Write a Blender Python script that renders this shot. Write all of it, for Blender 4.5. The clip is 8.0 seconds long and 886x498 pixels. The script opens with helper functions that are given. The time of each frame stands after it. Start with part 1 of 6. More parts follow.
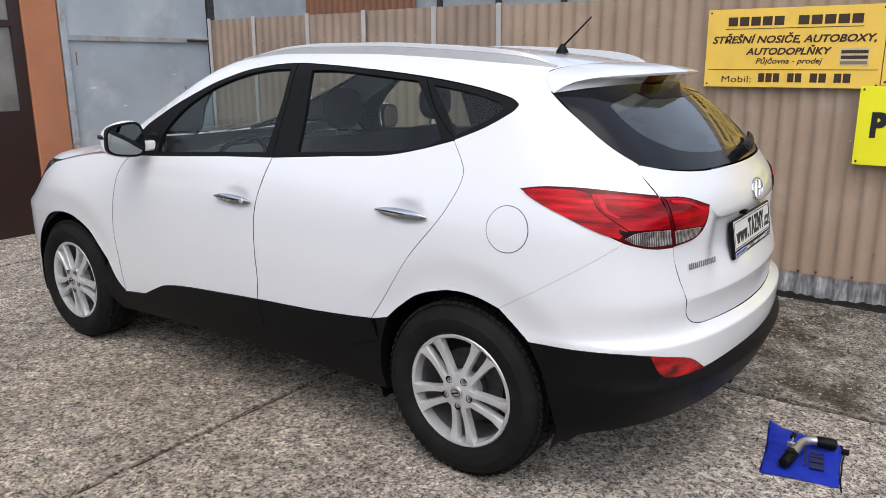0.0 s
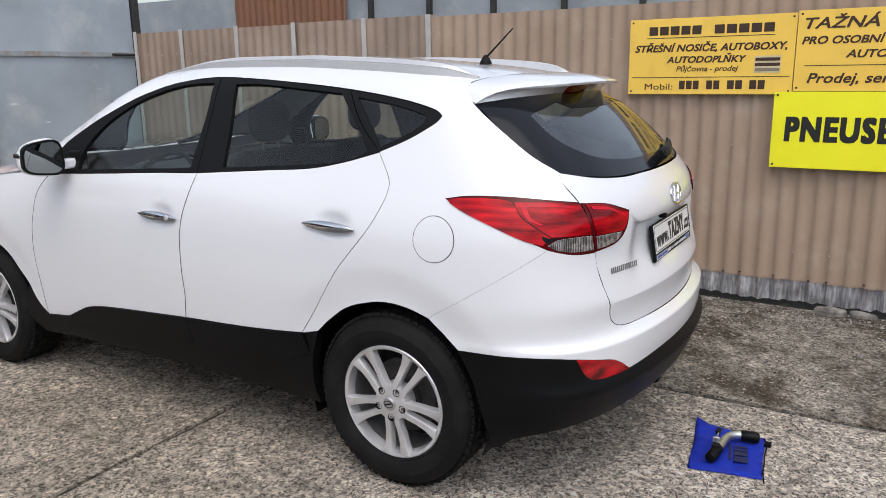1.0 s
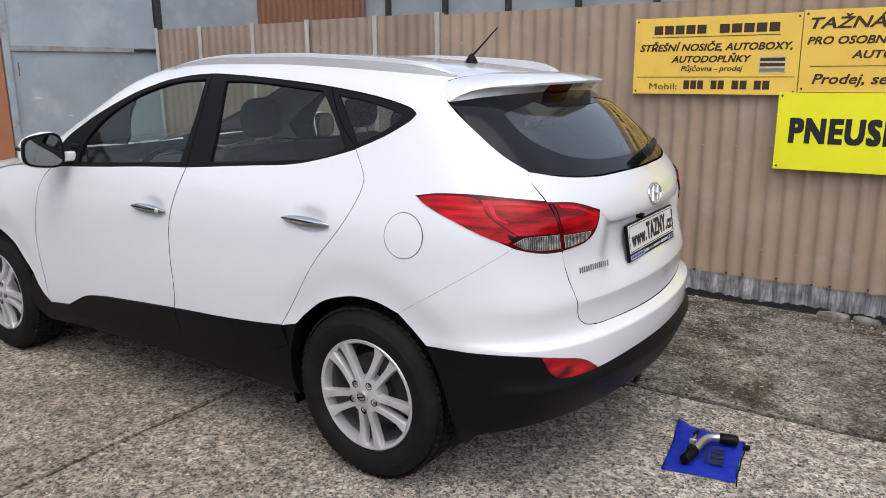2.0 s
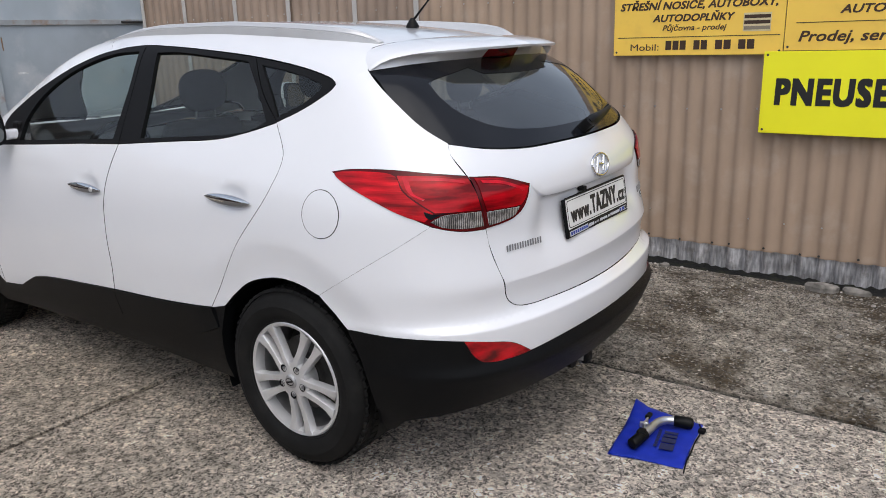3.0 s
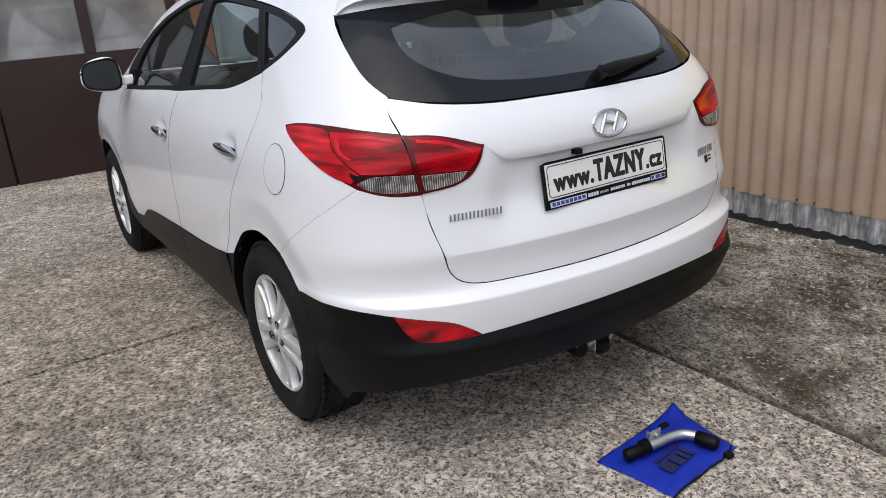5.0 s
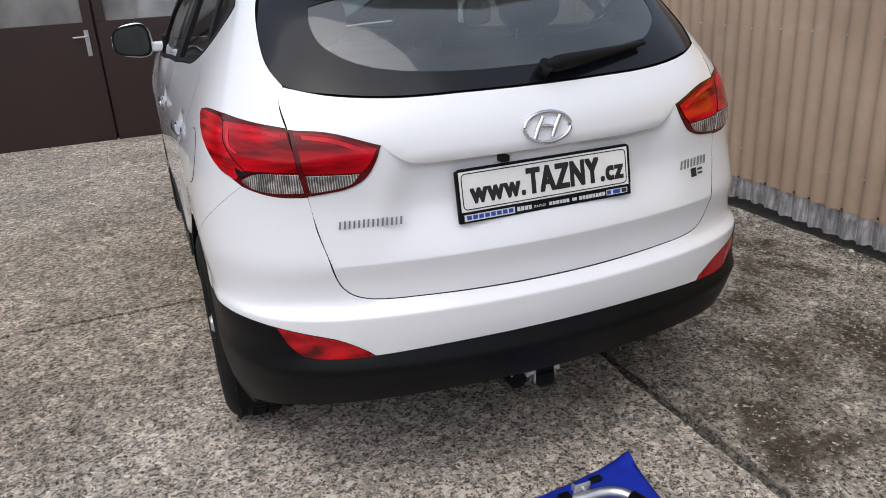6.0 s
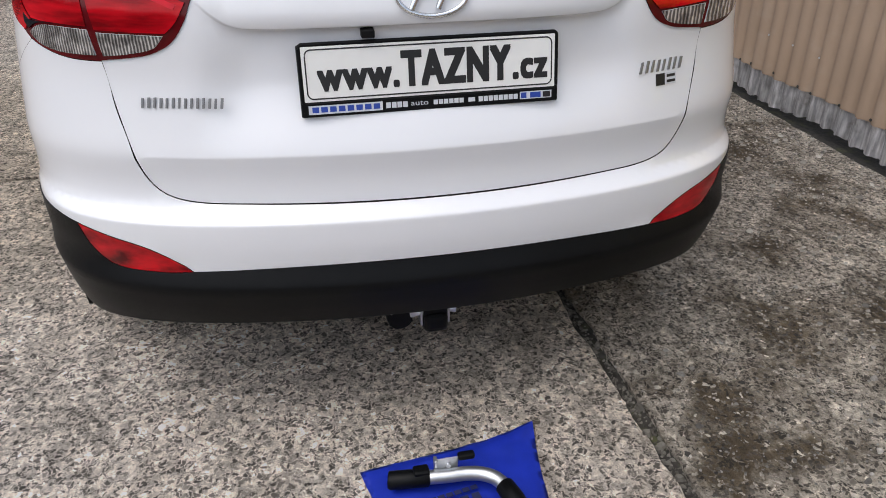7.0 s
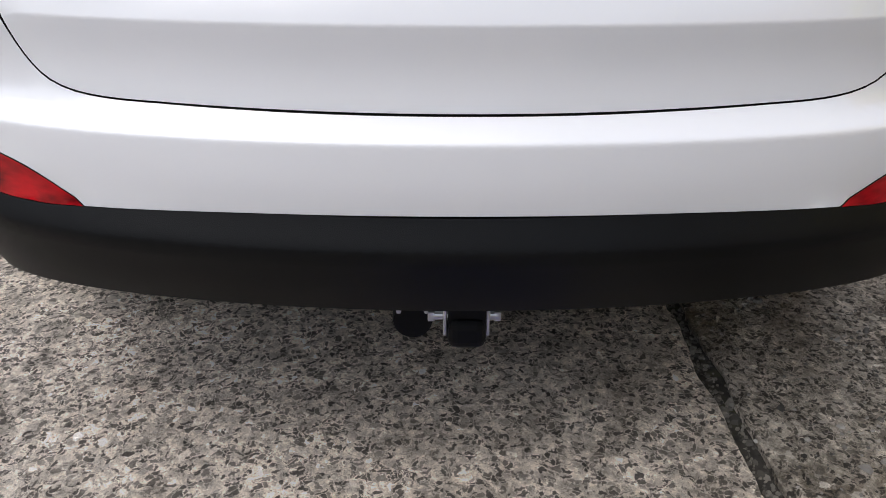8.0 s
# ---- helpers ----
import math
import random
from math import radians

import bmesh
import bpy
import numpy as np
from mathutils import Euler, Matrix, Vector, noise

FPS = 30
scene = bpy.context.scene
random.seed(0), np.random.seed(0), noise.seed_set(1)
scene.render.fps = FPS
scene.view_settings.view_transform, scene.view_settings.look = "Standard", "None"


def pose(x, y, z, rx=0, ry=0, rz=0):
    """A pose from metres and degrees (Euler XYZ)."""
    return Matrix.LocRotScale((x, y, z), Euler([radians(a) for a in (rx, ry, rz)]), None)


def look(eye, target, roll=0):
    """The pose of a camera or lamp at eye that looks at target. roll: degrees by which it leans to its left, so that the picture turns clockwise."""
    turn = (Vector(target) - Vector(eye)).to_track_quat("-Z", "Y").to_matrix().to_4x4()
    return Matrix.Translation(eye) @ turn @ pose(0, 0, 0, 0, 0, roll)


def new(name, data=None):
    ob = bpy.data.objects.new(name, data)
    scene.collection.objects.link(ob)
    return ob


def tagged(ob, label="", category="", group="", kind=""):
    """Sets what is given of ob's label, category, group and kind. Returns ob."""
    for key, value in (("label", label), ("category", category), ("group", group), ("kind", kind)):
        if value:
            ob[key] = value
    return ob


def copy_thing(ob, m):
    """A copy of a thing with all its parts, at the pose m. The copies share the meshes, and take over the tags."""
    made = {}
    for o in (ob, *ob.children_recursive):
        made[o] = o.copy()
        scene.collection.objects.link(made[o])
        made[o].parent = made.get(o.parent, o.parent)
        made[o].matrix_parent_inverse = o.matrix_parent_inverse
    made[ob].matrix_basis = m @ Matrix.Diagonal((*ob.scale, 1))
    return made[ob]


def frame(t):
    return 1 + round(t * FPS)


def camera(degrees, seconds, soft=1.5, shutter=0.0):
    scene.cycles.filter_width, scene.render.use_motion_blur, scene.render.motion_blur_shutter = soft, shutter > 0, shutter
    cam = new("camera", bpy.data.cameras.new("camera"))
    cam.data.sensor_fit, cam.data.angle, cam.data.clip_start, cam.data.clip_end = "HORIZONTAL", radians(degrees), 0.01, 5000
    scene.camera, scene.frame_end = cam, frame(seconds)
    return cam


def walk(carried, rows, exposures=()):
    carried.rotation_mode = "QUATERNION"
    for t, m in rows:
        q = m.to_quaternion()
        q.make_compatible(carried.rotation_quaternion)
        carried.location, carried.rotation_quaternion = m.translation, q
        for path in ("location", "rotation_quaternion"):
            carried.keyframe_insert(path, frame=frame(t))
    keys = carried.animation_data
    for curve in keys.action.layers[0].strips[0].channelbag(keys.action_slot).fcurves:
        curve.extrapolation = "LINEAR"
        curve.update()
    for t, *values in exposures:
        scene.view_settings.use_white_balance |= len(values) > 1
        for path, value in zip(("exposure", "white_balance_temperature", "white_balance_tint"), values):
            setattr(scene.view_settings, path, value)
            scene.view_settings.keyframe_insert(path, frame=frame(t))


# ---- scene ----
from mathutils.geometry import delaunay_2d_cdt

cam = camera(60.7, 8.0, soft=0.9)
PATH = [
    (0, (1.479, -3.051, 1.54), (0.35, -1.472, 1.06), -0.2),
    (0.5, (1.498, -3.035, 1.543), (0.402, -1.43, 1.07), -0.1),
    (1, (1.534, -3.031, 1.547), (0.526, -1.365, 1.09), -0.9),
    (1.2, (1.549, -3.043, 1.553), (0.574, -1.356, 1.102), -1.1),
    (2.3, (1.825, -2.863, 1.549), (0.718, -1.269, 1.067), -0.4),
    (2.5, (1.877, -2.802, 1.557), (0.775, -1.213, 1.046), -0.5),
    (3, (1.95, -2.611, 1.545), (0.818, -1.055, 0.999), -1.8),
    (3.5, (2.018, -2.405, 1.55), (0.786, -0.92, 1.022), -3.5),
    (4, (2.244, -2.189, 1.51), (0.81, -0.893, 0.994), -2.3),
    (4.2, (2.32, -2.106, 1.509), (0.848, -0.882, 0.932), -1.4),
    (5.3, (2.501, -1.515, 1.483), (0.844, -0.592, 0.849), -5.5),
    (5.5, (2.521, -1.373, 1.471), (0.823, -0.518, 0.85), -5.4),
    (6, (2.542, -0.979, 1.488), (0.793, -0.319, 0.777), -3.3),
    (6.5, (2.396, -0.626, 1.423), (0.657, -0.06, 0.614), 0.5),
    (7, (2.261, -0.297, 1.346), (0.556, 0.07, 0.366), -0.1),
    (7.5, (2.082, -0.087, 1.223), (0.401, 0.122, 0.159), 3.1),
    (8, (1.753, -0.035, 0.936), (-0.027, -0.023, 0.024), 0.2),
]
EXPOSURES = [(0, -0.1), (1, -0.15), (2.5, -0.22), (3.5, -0.34), (4, -0.33), (5.5, -0.22), (6.5, -0.2), (7, -0.16), (7.5, -0.14), (8, -0.16)]
walk(cam, [(t, look(eye, target, roll)) for t, eye, target, roll in PATH], EXPOSURES)

# ---- world, sun and exposure ----
world = bpy.data.worlds.new("sky")
scene.world = world
world.use_nodes = True
wn, wl = world.node_tree.nodes, world.node_tree.links
sky = wn.new("ShaderNodeTexSky")
sky.sky_type, sky.sun_disc = "NISHITA", False
sky.sun_elevation, sky.sun_rotation = radians(62), radians(143)
sky.air_density, sky.dust_density = 1.0, 3.0
# a bright, thinly clouded sky: little blue, with soft lighter and darker clouds
pale, cloud, tone, cover, place = (wn.new("ShaderNode" + k) for k in ("HueSaturation", "TexNoise", "ValToRGB", "MixRGB", "TexCoord"))
pale.inputs["Saturation"].default_value, pale.inputs["Value"].default_value = 0.55, 1.35
cloud.inputs["Scale"].default_value, cloud.inputs["Detail"].default_value, cloud.inputs["Roughness"].default_value = 2.2, 7, 0.55
tone.color_ramp.elements[0].position, tone.color_ramp.elements[1].position = 0.36, 0.66
tone.color_ramp.elements[0].color, tone.color_ramp.elements[1].color = (0.72, 0.74, 0.77, 1), (1.3, 1.28, 1.25, 1)
cover.blend_type, cover.inputs["Fac"].default_value = "MULTIPLY", 1.0
wl.new(place.outputs["Generated"], cloud.inputs["Vector"])
wl.new(cloud.outputs["Fac"], tone.inputs["Fac"])
wl.new(sky.outputs["Color"], pale.inputs["Color"])
wl.new(pale.outputs["Color"], cover.inputs["Color1"])
wl.new(tone.outputs["Color"], cover.inputs["Color2"])
wl.new(cover.outputs["Color"], wn["Background"].inputs["Color"])
wn["Background"].inputs["Strength"].default_value = 0.178
sun = new("sun", bpy.data.lights.new("sun", "SUN"))
sun.data.energy, sun.data.angle, sun.data.color = 0.88, radians(70), (1.0, 0.975, 0.945)
sun.matrix_world = look((2.9, -3.8, 9.0), (0, 0, 0))


# ---- materials ----
def material(name, color, rough=0.5, metal=0.0, vary=0.0, scale=8.0, bump=0.0, bump_scale=200.0, coat=0.0, dirt=None, dirt_scale=3.0, dirt_amount=0.0, spec=0.5):
    m = bpy.data.materials.new(name)
    m.use_nodes = True
    n, l = m.node_tree.nodes, m.node_tree.links
    b = n["Principled BSDF"]
    b.inputs["Base Color"].default_value = (*color, 1)
    b.inputs["Roughness"].default_value = rough
    b.inputs["Metallic"].default_value = metal
    b.inputs["Specular IOR Level"].default_value = spec
    b.inputs["Coat Weight"].default_value = coat
    b.inputs["Coat Roughness"].default_value = 0.035
    co = n.new("ShaderNodeTexCoord")
    last = None
    if vary:
        t = n.new("ShaderNodeTexNoise")
        t.inputs["Scale"].default_value, t.inputs["Detail"].default_value = scale, 6
        l.new(co.outputs["Object"], t.inputs["Vector"])
        r = n.new("ShaderNodeValToRGB")
        r.color_ramp.elements[0].position, r.color_ramp.elements[1].position = 0.3, 0.7
        r.color_ramp.elements[0].color = (*[c * (1 - vary) for c in color], 1)
        r.color_ramp.elements[1].color = (*[min(1, c * (1 + vary)) for c in color], 1)
        l.new(t.outputs["Fac"], r.inputs["Fac"])
        last = r.outputs["Color"]
    if dirt:
        t = n.new("ShaderNodeTexNoise")
        t.inputs["Scale"].default_value, t.inputs["Detail"].default_value, t.inputs["Roughness"].default_value = dirt_scale, 8, 0.65
        l.new(co.outputs["Object"], t.inputs["Vector"])
        r = n.new("ShaderNodeValToRGB")
        r.color_ramp.elements[0].position, r.color_ramp.elements[1].position = 0.52, 0.68
        mixer = n.new("ShaderNodeMixRGB")
        mul = n.new("ShaderNodeMath")
        mul.operation = "MULTIPLY"
        mul.inputs[1].default_value = dirt_amount
        l.new(t.outputs["Fac"], r.inputs["Fac"])
        l.new(r.outputs["Color"], mul.inputs[0])
        l.new(mul.outputs[0], mixer.inputs["Fac"])
        if last:
            l.new(last, mixer.inputs["Color1"])
        else:
            mixer.inputs["Color1"].default_value = (*color, 1)
        mixer.inputs["Color2"].default_value = (*dirt, 1)
        last = mixer.outputs["Color"]
    if last:
        l.new(last, b.inputs["Base Color"])
    if bump:
        t = n.new("ShaderNodeTexNoise")
        t.inputs["Scale"].default_value, t.inputs["Detail"].default_value = bump_scale, 3
        l.new(co.outputs["Object"], t.inputs["Vector"])
        bm_node = n.new("ShaderNodeBump")
        bm_node.inputs["Strength"].default_value, bm_node.inputs["Distance"].default_value = bump, 0.002
        l.new(t.outputs["Fac"], bm_node.inputs["Height"])
        l.new(bm_node.outputs["Normal"], b.inputs["Normal"])
    return m


def glazing(name, tint, gloss=0.08, pale_haze=0.05, gloss_rough=0.02):
    """A thin tinted pane with a pale haze painted over it."""
    m = bpy.data.materials.new(name)
    m.use_nodes = True
    n, l = m.node_tree.nodes, m.node_tree.links
    n.remove(n["Principled BSDF"])
    tr, gl, mx = (n.new("ShaderNode" + k) for k in ("BsdfTransparent", "BsdfGlossy", "MixShader"))
    facing, power, scaled = n.new("ShaderNodeLayerWeight"), n.new("ShaderNodeMath"), n.new("ShaderNodeMath")
    facing.inputs["Blend"].default_value = 0.5
    power.operation, scaled.operation = "POWER", "MULTIPLY_ADD"
    power.inputs[1].default_value = 4.0
    scaled.inputs[1].default_value, scaled.inputs[2].default_value = 1 - gloss, gloss
    tr.inputs["Color"].default_value = (*tint, 1)
    gl.inputs["Roughness"].default_value = gloss_rough
    l.new(facing.outputs["Facing"], power.inputs[0])
    l.new(power.outputs[0], scaled.inputs[0])
    l.new(scaled.outputs[0], mx.inputs[0])
    l.new(tr.outputs[0], mx.inputs[1])
    l.new(gl.outputs[0], mx.inputs[2])
    # diffuse layer adds the lighter look through the glass as painted haze
    film_, haze, amount = n.new("ShaderNodeBsdfDiffuse"), n.new("ShaderNodeMixShader"), n.new("ShaderNodeTexNoise")
    film_.inputs["Color"].default_value = (0.52, 0.62, 0.66, 1)
    amount.inputs["Scale"].default_value, amount.inputs["Detail"].default_value = 5, 5
    much = n.new("ShaderNodeMath")
    much.operation = "MULTIPLY"
    much.inputs[1].default_value = pale_haze * 2
    l.new(amount.outputs["Fac"], much.inputs[0])
    l.new(much.outputs[0], haze.inputs[0])
    l.new(mx.outputs[0], haze.inputs[1])
    l.new(film_.outputs[0], haze.inputs[2])
    l.new(haze.outputs[0], n["Material Output"].inputs["Surface"])
    return m


def streaks(m, color, low=0.3, high=1.35, stretch=(5, 5, 42)):
    """Paints long lighter and darker streaks into a lamp's colour, for the reflections inside it."""
    n, l = m.node_tree.nodes, m.node_tree.links
    co, mp, t, r = (n.new("ShaderNode" + k) for k in ("TexCoord", "Mapping", "TexNoise", "ValToRGB"))
    mp.inputs["Scale"].default_value = stretch
    t.inputs["Scale"].default_value, t.inputs["Detail"].default_value, t.inputs["Roughness"].default_value = 1.0, 4, 0.5
    e = r.color_ramp.elements
    e[0].position, e[1].position = 0.34, 0.66
    e[0].color = (*[c * low for c in color], 1)
    e[1].color = (*[min(1, c * high) for c in color], 1)
    l.new(co.outputs["Object"], mp.inputs["Vector"])
    l.new(mp.outputs["Vector"], t.inputs["Vector"])
    l.new(t.outputs["Fac"], r.inputs["Fac"])
    l.new(r.outputs["Color"], n["Principled BSDF"].inputs["Base Color"])
    return m


def lens_red(name, color, rib):
    """Moulded red lamp plastic with fine ribs."""
    m = material(name, color, 0.12, spec=0.3)
    streaks(m, color)
    n, l = m.node_tree.nodes, m.node_tree.links
    co, w, bp = n.new("ShaderNodeTexCoord"), n.new("ShaderNodeTexWave"), n.new("ShaderNodeBump")
    w.bands_direction = "Z"
    w.inputs["Scale"].default_value = rib
    l.new(co.outputs["Object"], w.inputs["Vector"])
    l.new(w.outputs["Fac"], bp.inputs["Height"])
    bp.inputs["Strength"].default_value, bp.inputs["Distance"].default_value = 0.13, 0.002
    l.new(bp.outputs["Normal"], n["Principled BSDF"].inputs["Normal"])
    return m


PAINT = material("white_paint", (0.79, 0.80, 0.83), 0.32, vary=0.015, scale=2.0, coat=1.0)
# near-black for real seals and for shade painted in gaps and recesses
NEAR_BLACK = material("seal_and_shade_black", (0.008, 0.008, 0.009), 0.8, spec=0.1)
TRIM = material("black_grained_plastic", (0.0036, 0.0040, 0.0046), 0.42, vary=0.2, scale=5, bump=0.2, bump_scale=900, dirt=(0.009, 0.0095, 0.010), dirt_scale=6, dirt_amount=0.2, spec=0.15)
SATIN = material("satin_black_trim", (0.0065, 0.0065, 0.007), 0.5, vary=0.15, scale=6, spec=0.14)
GLOSS = material("black_ceramic_band", (0.008, 0.009, 0.012), 0.12, spec=0.32)
RUBBER = material("tyre_rubber", (0.008, 0.008, 0.008), 0.75, vary=0.25, scale=9, bump=0.3, bump_scale=300, dirt=(0.022, 0.021, 0.019), dirt_scale=10, dirt_amount=0.35, spec=0.2)
ALLOY = material("silver_alloy", (0.68, 0.68, 0.69), 0.3, 0.5, vary=0.06, scale=20)
# darker copy of the alloy, with the shade inside the rim painted in
ALLOY_INSIDE = material("shaded_inner_rim", (0.40, 0.40, 0.405), 0.34, 0.75, vary=0.15, scale=20)
# near-black barrel colour stands in for the shade behind the spokes
BARREL_SHADE = material("barrel_shade_black", (0.012, 0.012, 0.012), 0.8, 0.0, vary=0.1, scale=20)
DULL_CHROME = material("dull_chrome", (0.24, 0.24, 0.25), 0.35, 0.6)
EMBLEM = material("emblem_chrome", (0.74, 0.75, 0.76), 0.2, 1.0)
CHROME = material("chrome", (0.70, 0.71, 0.72), 0.07, 1.0)
STEEL = material("zinc_steel", (0.62, 0.63, 0.64), 0.3, 0.9, vary=0.12, scale=30)
SILVER = material("silver_rail", (0.62, 0.62, 0.63), 0.35, 0.35, vary=0.03, scale=10)
IRON = material("dark_iron", (0.05, 0.048, 0.046), 0.6, 0.4, vary=0.3, scale=30)
RED = lens_red("red_lens", (0.54, 0.003, 0.009), 60)
RED_DARK = lens_red("dark_red_lens", (0.17, 0.0015, 0.004), 20)
RED_BASE = material("deep_red_housing", (0.085, 0.001, 0.003), 0.12, vary=0.3, scale=12, spec=0.3)
RED_PLAIN = streaks(material("smooth_red_lens", (0.46, 0.002, 0.008), 0.10, spec=0.27), (0.46, 0.002, 0.008), 0.3, 1.45, (5, 5, 34))
RED_BRIGHT = material("bright_red_guide", (0.56, 0.004, 0.016), 0.07, vary=0.3, scale=20, spec=0.3)
RED_FOG = streaks(material("red_reflector", (0.33, 0.002, 0.006), 0.1, spec=0.4), (0.33, 0.002, 0.006), 0.25, 1.7, (11, 11, 30))
CLEAR = material("clear_lamp_reflector", (0.45, 0.44, 0.43), 0.1, 0.6, spec=0.6)
_n, _l = CLEAR.node_tree.nodes, CLEAR.node_tree.links
_w, _b, _c, _r, _m = (_n.new("ShaderNode" + k) for k in ("TexWave", "Bump", "TexCoord", "ValToRGB", "Mapping"))
_m.inputs["Rotation"].default_value = (0, 0, radians(35))
_w.bands_direction = "Y"
_w.inputs["Scale"].default_value, _w.inputs["Distortion"].default_value, _w.inputs["Detail"].default_value = 48, 2.5, 3
_r.color_ramp.elements[0].position, _r.color_ramp.elements[1].position = 0.4, 0.85
_r.color_ramp.elements[0].color, _r.color_ramp.elements[1].color = (0.19, 0.187, 0.184, 1), (0.90, 0.87, 0.86, 1)
_p, _q, _x = (_n.new("ShaderNode" + k) for k in ("TexNoise", "ValToRGB", "MixRGB"))
_p.inputs["Scale"].default_value, _p.inputs["Detail"].default_value = 34, 2
_q.color_ramp.elements[0].position, _q.color_ramp.elements[1].position = 0.38, 0.58
_q.color_ramp.elements[0].color = (0.36, 0.36, 0.36, 1)
_x.blend_type = "MULTIPLY"
_x.inputs[0].default_value = 1.0
_b.inputs["Strength"].default_value, _b.inputs["Distance"].default_value = 0.35, 0.004
_l.new(_c.outputs["Object"], _m.inputs["Vector"])
_l.new(_m.outputs["Vector"], _w.inputs["Vector"])
_l.new(_w.outputs["Fac"], _r.inputs["Fac"])
_l.new(_c.outputs["Object"], _p.inputs["Vector"])
_l.new(_p.outputs["Fac"], _q.inputs["Fac"])
_l.new(_r.outputs["Color"], _x.inputs[1])
_l.new(_q.outputs["Color"], _x.inputs[2])
_l.new(_x.outputs["Color"], _n["Principled BSDF"].inputs["Base Color"])
_l.new(_w.outputs["Fac"], _b.inputs["Height"])
_l.new(_b.outputs["Normal"], _n["Principled BSDF"].inputs["Normal"])
PANE = glazing("side_glass", (0.76, 0.83, 0.80), 0.05, 0.006)
PANE_DARK = glazing("rear_glass", (0.42, 0.51, 0.52), 0.20, 0.026)
PANE_QUARTER = glazing("quarter_glass", (0.48, 0.54, 0.53), 0.06, 0.006)
MIRROR = material("mirror_glass", (0.27, 0.29, 0.29), 0.02, 1.0)
CLOTH = material("dark_seat_cloth", (0.018, 0.018, 0.019), 0.9, vary=0.2, scale=40, bump=0.3, bump_scale=700)
CABIN = material("dark_cabin_plastic", (0.02, 0.02, 0.022), 0.7, vary=0.15, scale=8)
LINER = material("grey_headliner", (0.2, 0.2, 0.195), 0.95, vary=0.05, scale=8)
PLATE_WHITE = material("white_plate", (0.8, 0.8, 0.78), 0.35, vary=0.02, scale=30)
INK = material("black_print", (0.012, 0.012, 0.013), 0.5)
BLUE_INK = material("blue_print", (0.02, 0.06, 0.35), 0.5)
PALE_INK = material("pale_print", (0.6, 0.62, 0.66), 0.5)


# ---- helpers for meshes ----
def link(name, bm, mats, parent=None, label=""):
    me = bpy.data.meshes.new(name)
    bm.to_mesh(me)
    bm.free()
    for m in mats if isinstance(mats, (list, tuple)) else [mats]:
        me.materials.append(m)
    ob = new(name, me)
    if parent:
        ob.parent = parent
    if label:
        ob["label"] = label
    return ob


def part(name, bm, mats, parent, label=""):
    return link(name, bm, mats, parent, label)


def thing(name, label, category, group="", kind="", at=(0, 0, 0)):
    ob = new(name)
    ob.empty_display_size = 0.1
    ob.location = at
    return tagged(ob, label, category, group, kind)


def box(bm, x0, x1, y0, y1, z0, z1, bevel=0.0):
    """A box, rounded by bevel."""
    made = bmesh.ops.create_cube(bm, size=1)["verts"]
    bmesh.ops.scale(bm, vec=(x1 - x0, y1 - y0, z1 - z0), verts=made)
    bmesh.ops.translate(bm, vec=((x0 + x1) / 2, (y0 + y1) / 2, (z0 + z1) / 2), verts=made)
    if bevel:
        edges = list({e for v in made for e in v.link_edges})
        bmesh.ops.bevel(bm, geom=edges, offset=bevel, segments=3, profile=0.5, affect="EDGES")
    return bm


def boxed(x0, x1, y0, y1, z0, z1, bevel=0.0):
    return box(bmesh.new(), x0, x1, y0, y1, z0, z1, bevel)


def smooth(bm, angle=40):
    bm.normal_update()
    for f in bm.faces:
        f.smooth = True
    for e in bm.edges:
        if len(e.link_faces) == 2 and e.calc_face_angle(0) > radians(angle):
            e.smooth = False
    return bm


def tube(path, radius, sides=12, closed=False, caps=True):
    """A round bar along points; radius: one number or one for each point."""
    bm = bmesh.new()
    pts = [Vector(p) for p in path]
    n = len(pts)
    rings = []
    up = Vector((0, 0, 1))
    for i, p in enumerate(pts):
        a = pts[(i - 1) % n] if closed or i > 0 else p
        b = pts[(i + 1) % n] if closed or i < n - 1 else p
        d = (b - a).normalized()
        side = d.cross(up)
        if side.length < 0.05:
            side = d.cross(Vector((0, 1, 0)))
        side.normalize()
        top = side.cross(d)
        r = radius[i] if isinstance(radius, (list, tuple)) else radius
        rings.append([bm.verts.new(p + (side * math.cos(k * math.tau / sides) + top * math.sin(k * math.tau / sides)) * r) for k in range(sides)])
    for i in range(n if closed else n - 1):
        a, b = rings[i], rings[(i + 1) % n]
        for k in range(sides):
            bm.faces.new((a[k], a[(k + 1) % sides], b[(k + 1) % sides], b[k]))
    if caps and not closed:
        bm.faces.new(rings[0])
        bm.faces.new(rings[-1][::-1])
    bmesh.ops.recalc_face_normals(bm, faces=bm.faces)
    return smooth(bm, 50)


def lathe(profile, sides=48, axis="Y"):
    """A turned shape from pairs of (radius, place along the axis)."""
    bm = bmesh.new()
    rings = []
    for r, h in profile:
        rings.append([bm.verts.new((r * math.cos(k * math.tau / sides), h, r * math.sin(k * math.tau / sides))) for k in range(sides)])
    for a, b in zip(rings, rings[1:]):
        for k in range(sides):
            bm.faces.new((a[k], a[(k + 1) % sides], b[(k + 1) % sides], b[k]))
    bmesh.ops.remove_doubles(bm, verts=bm.verts, dist=1e-5)
    bmesh.ops.recalc_face_normals(bm, faces=bm.faces)
    if axis == "Z":
        bmesh.ops.rotate(bm, matrix=Matrix.Rotation(radians(90), 3, "X"), verts=bm.verts)
    if axis == "X":
        bmesh.ops.rotate(bm, matrix=Matrix.Rotation(radians(90), 3, "Z"), verts=bm.verts)
    return smooth(bm, 35)


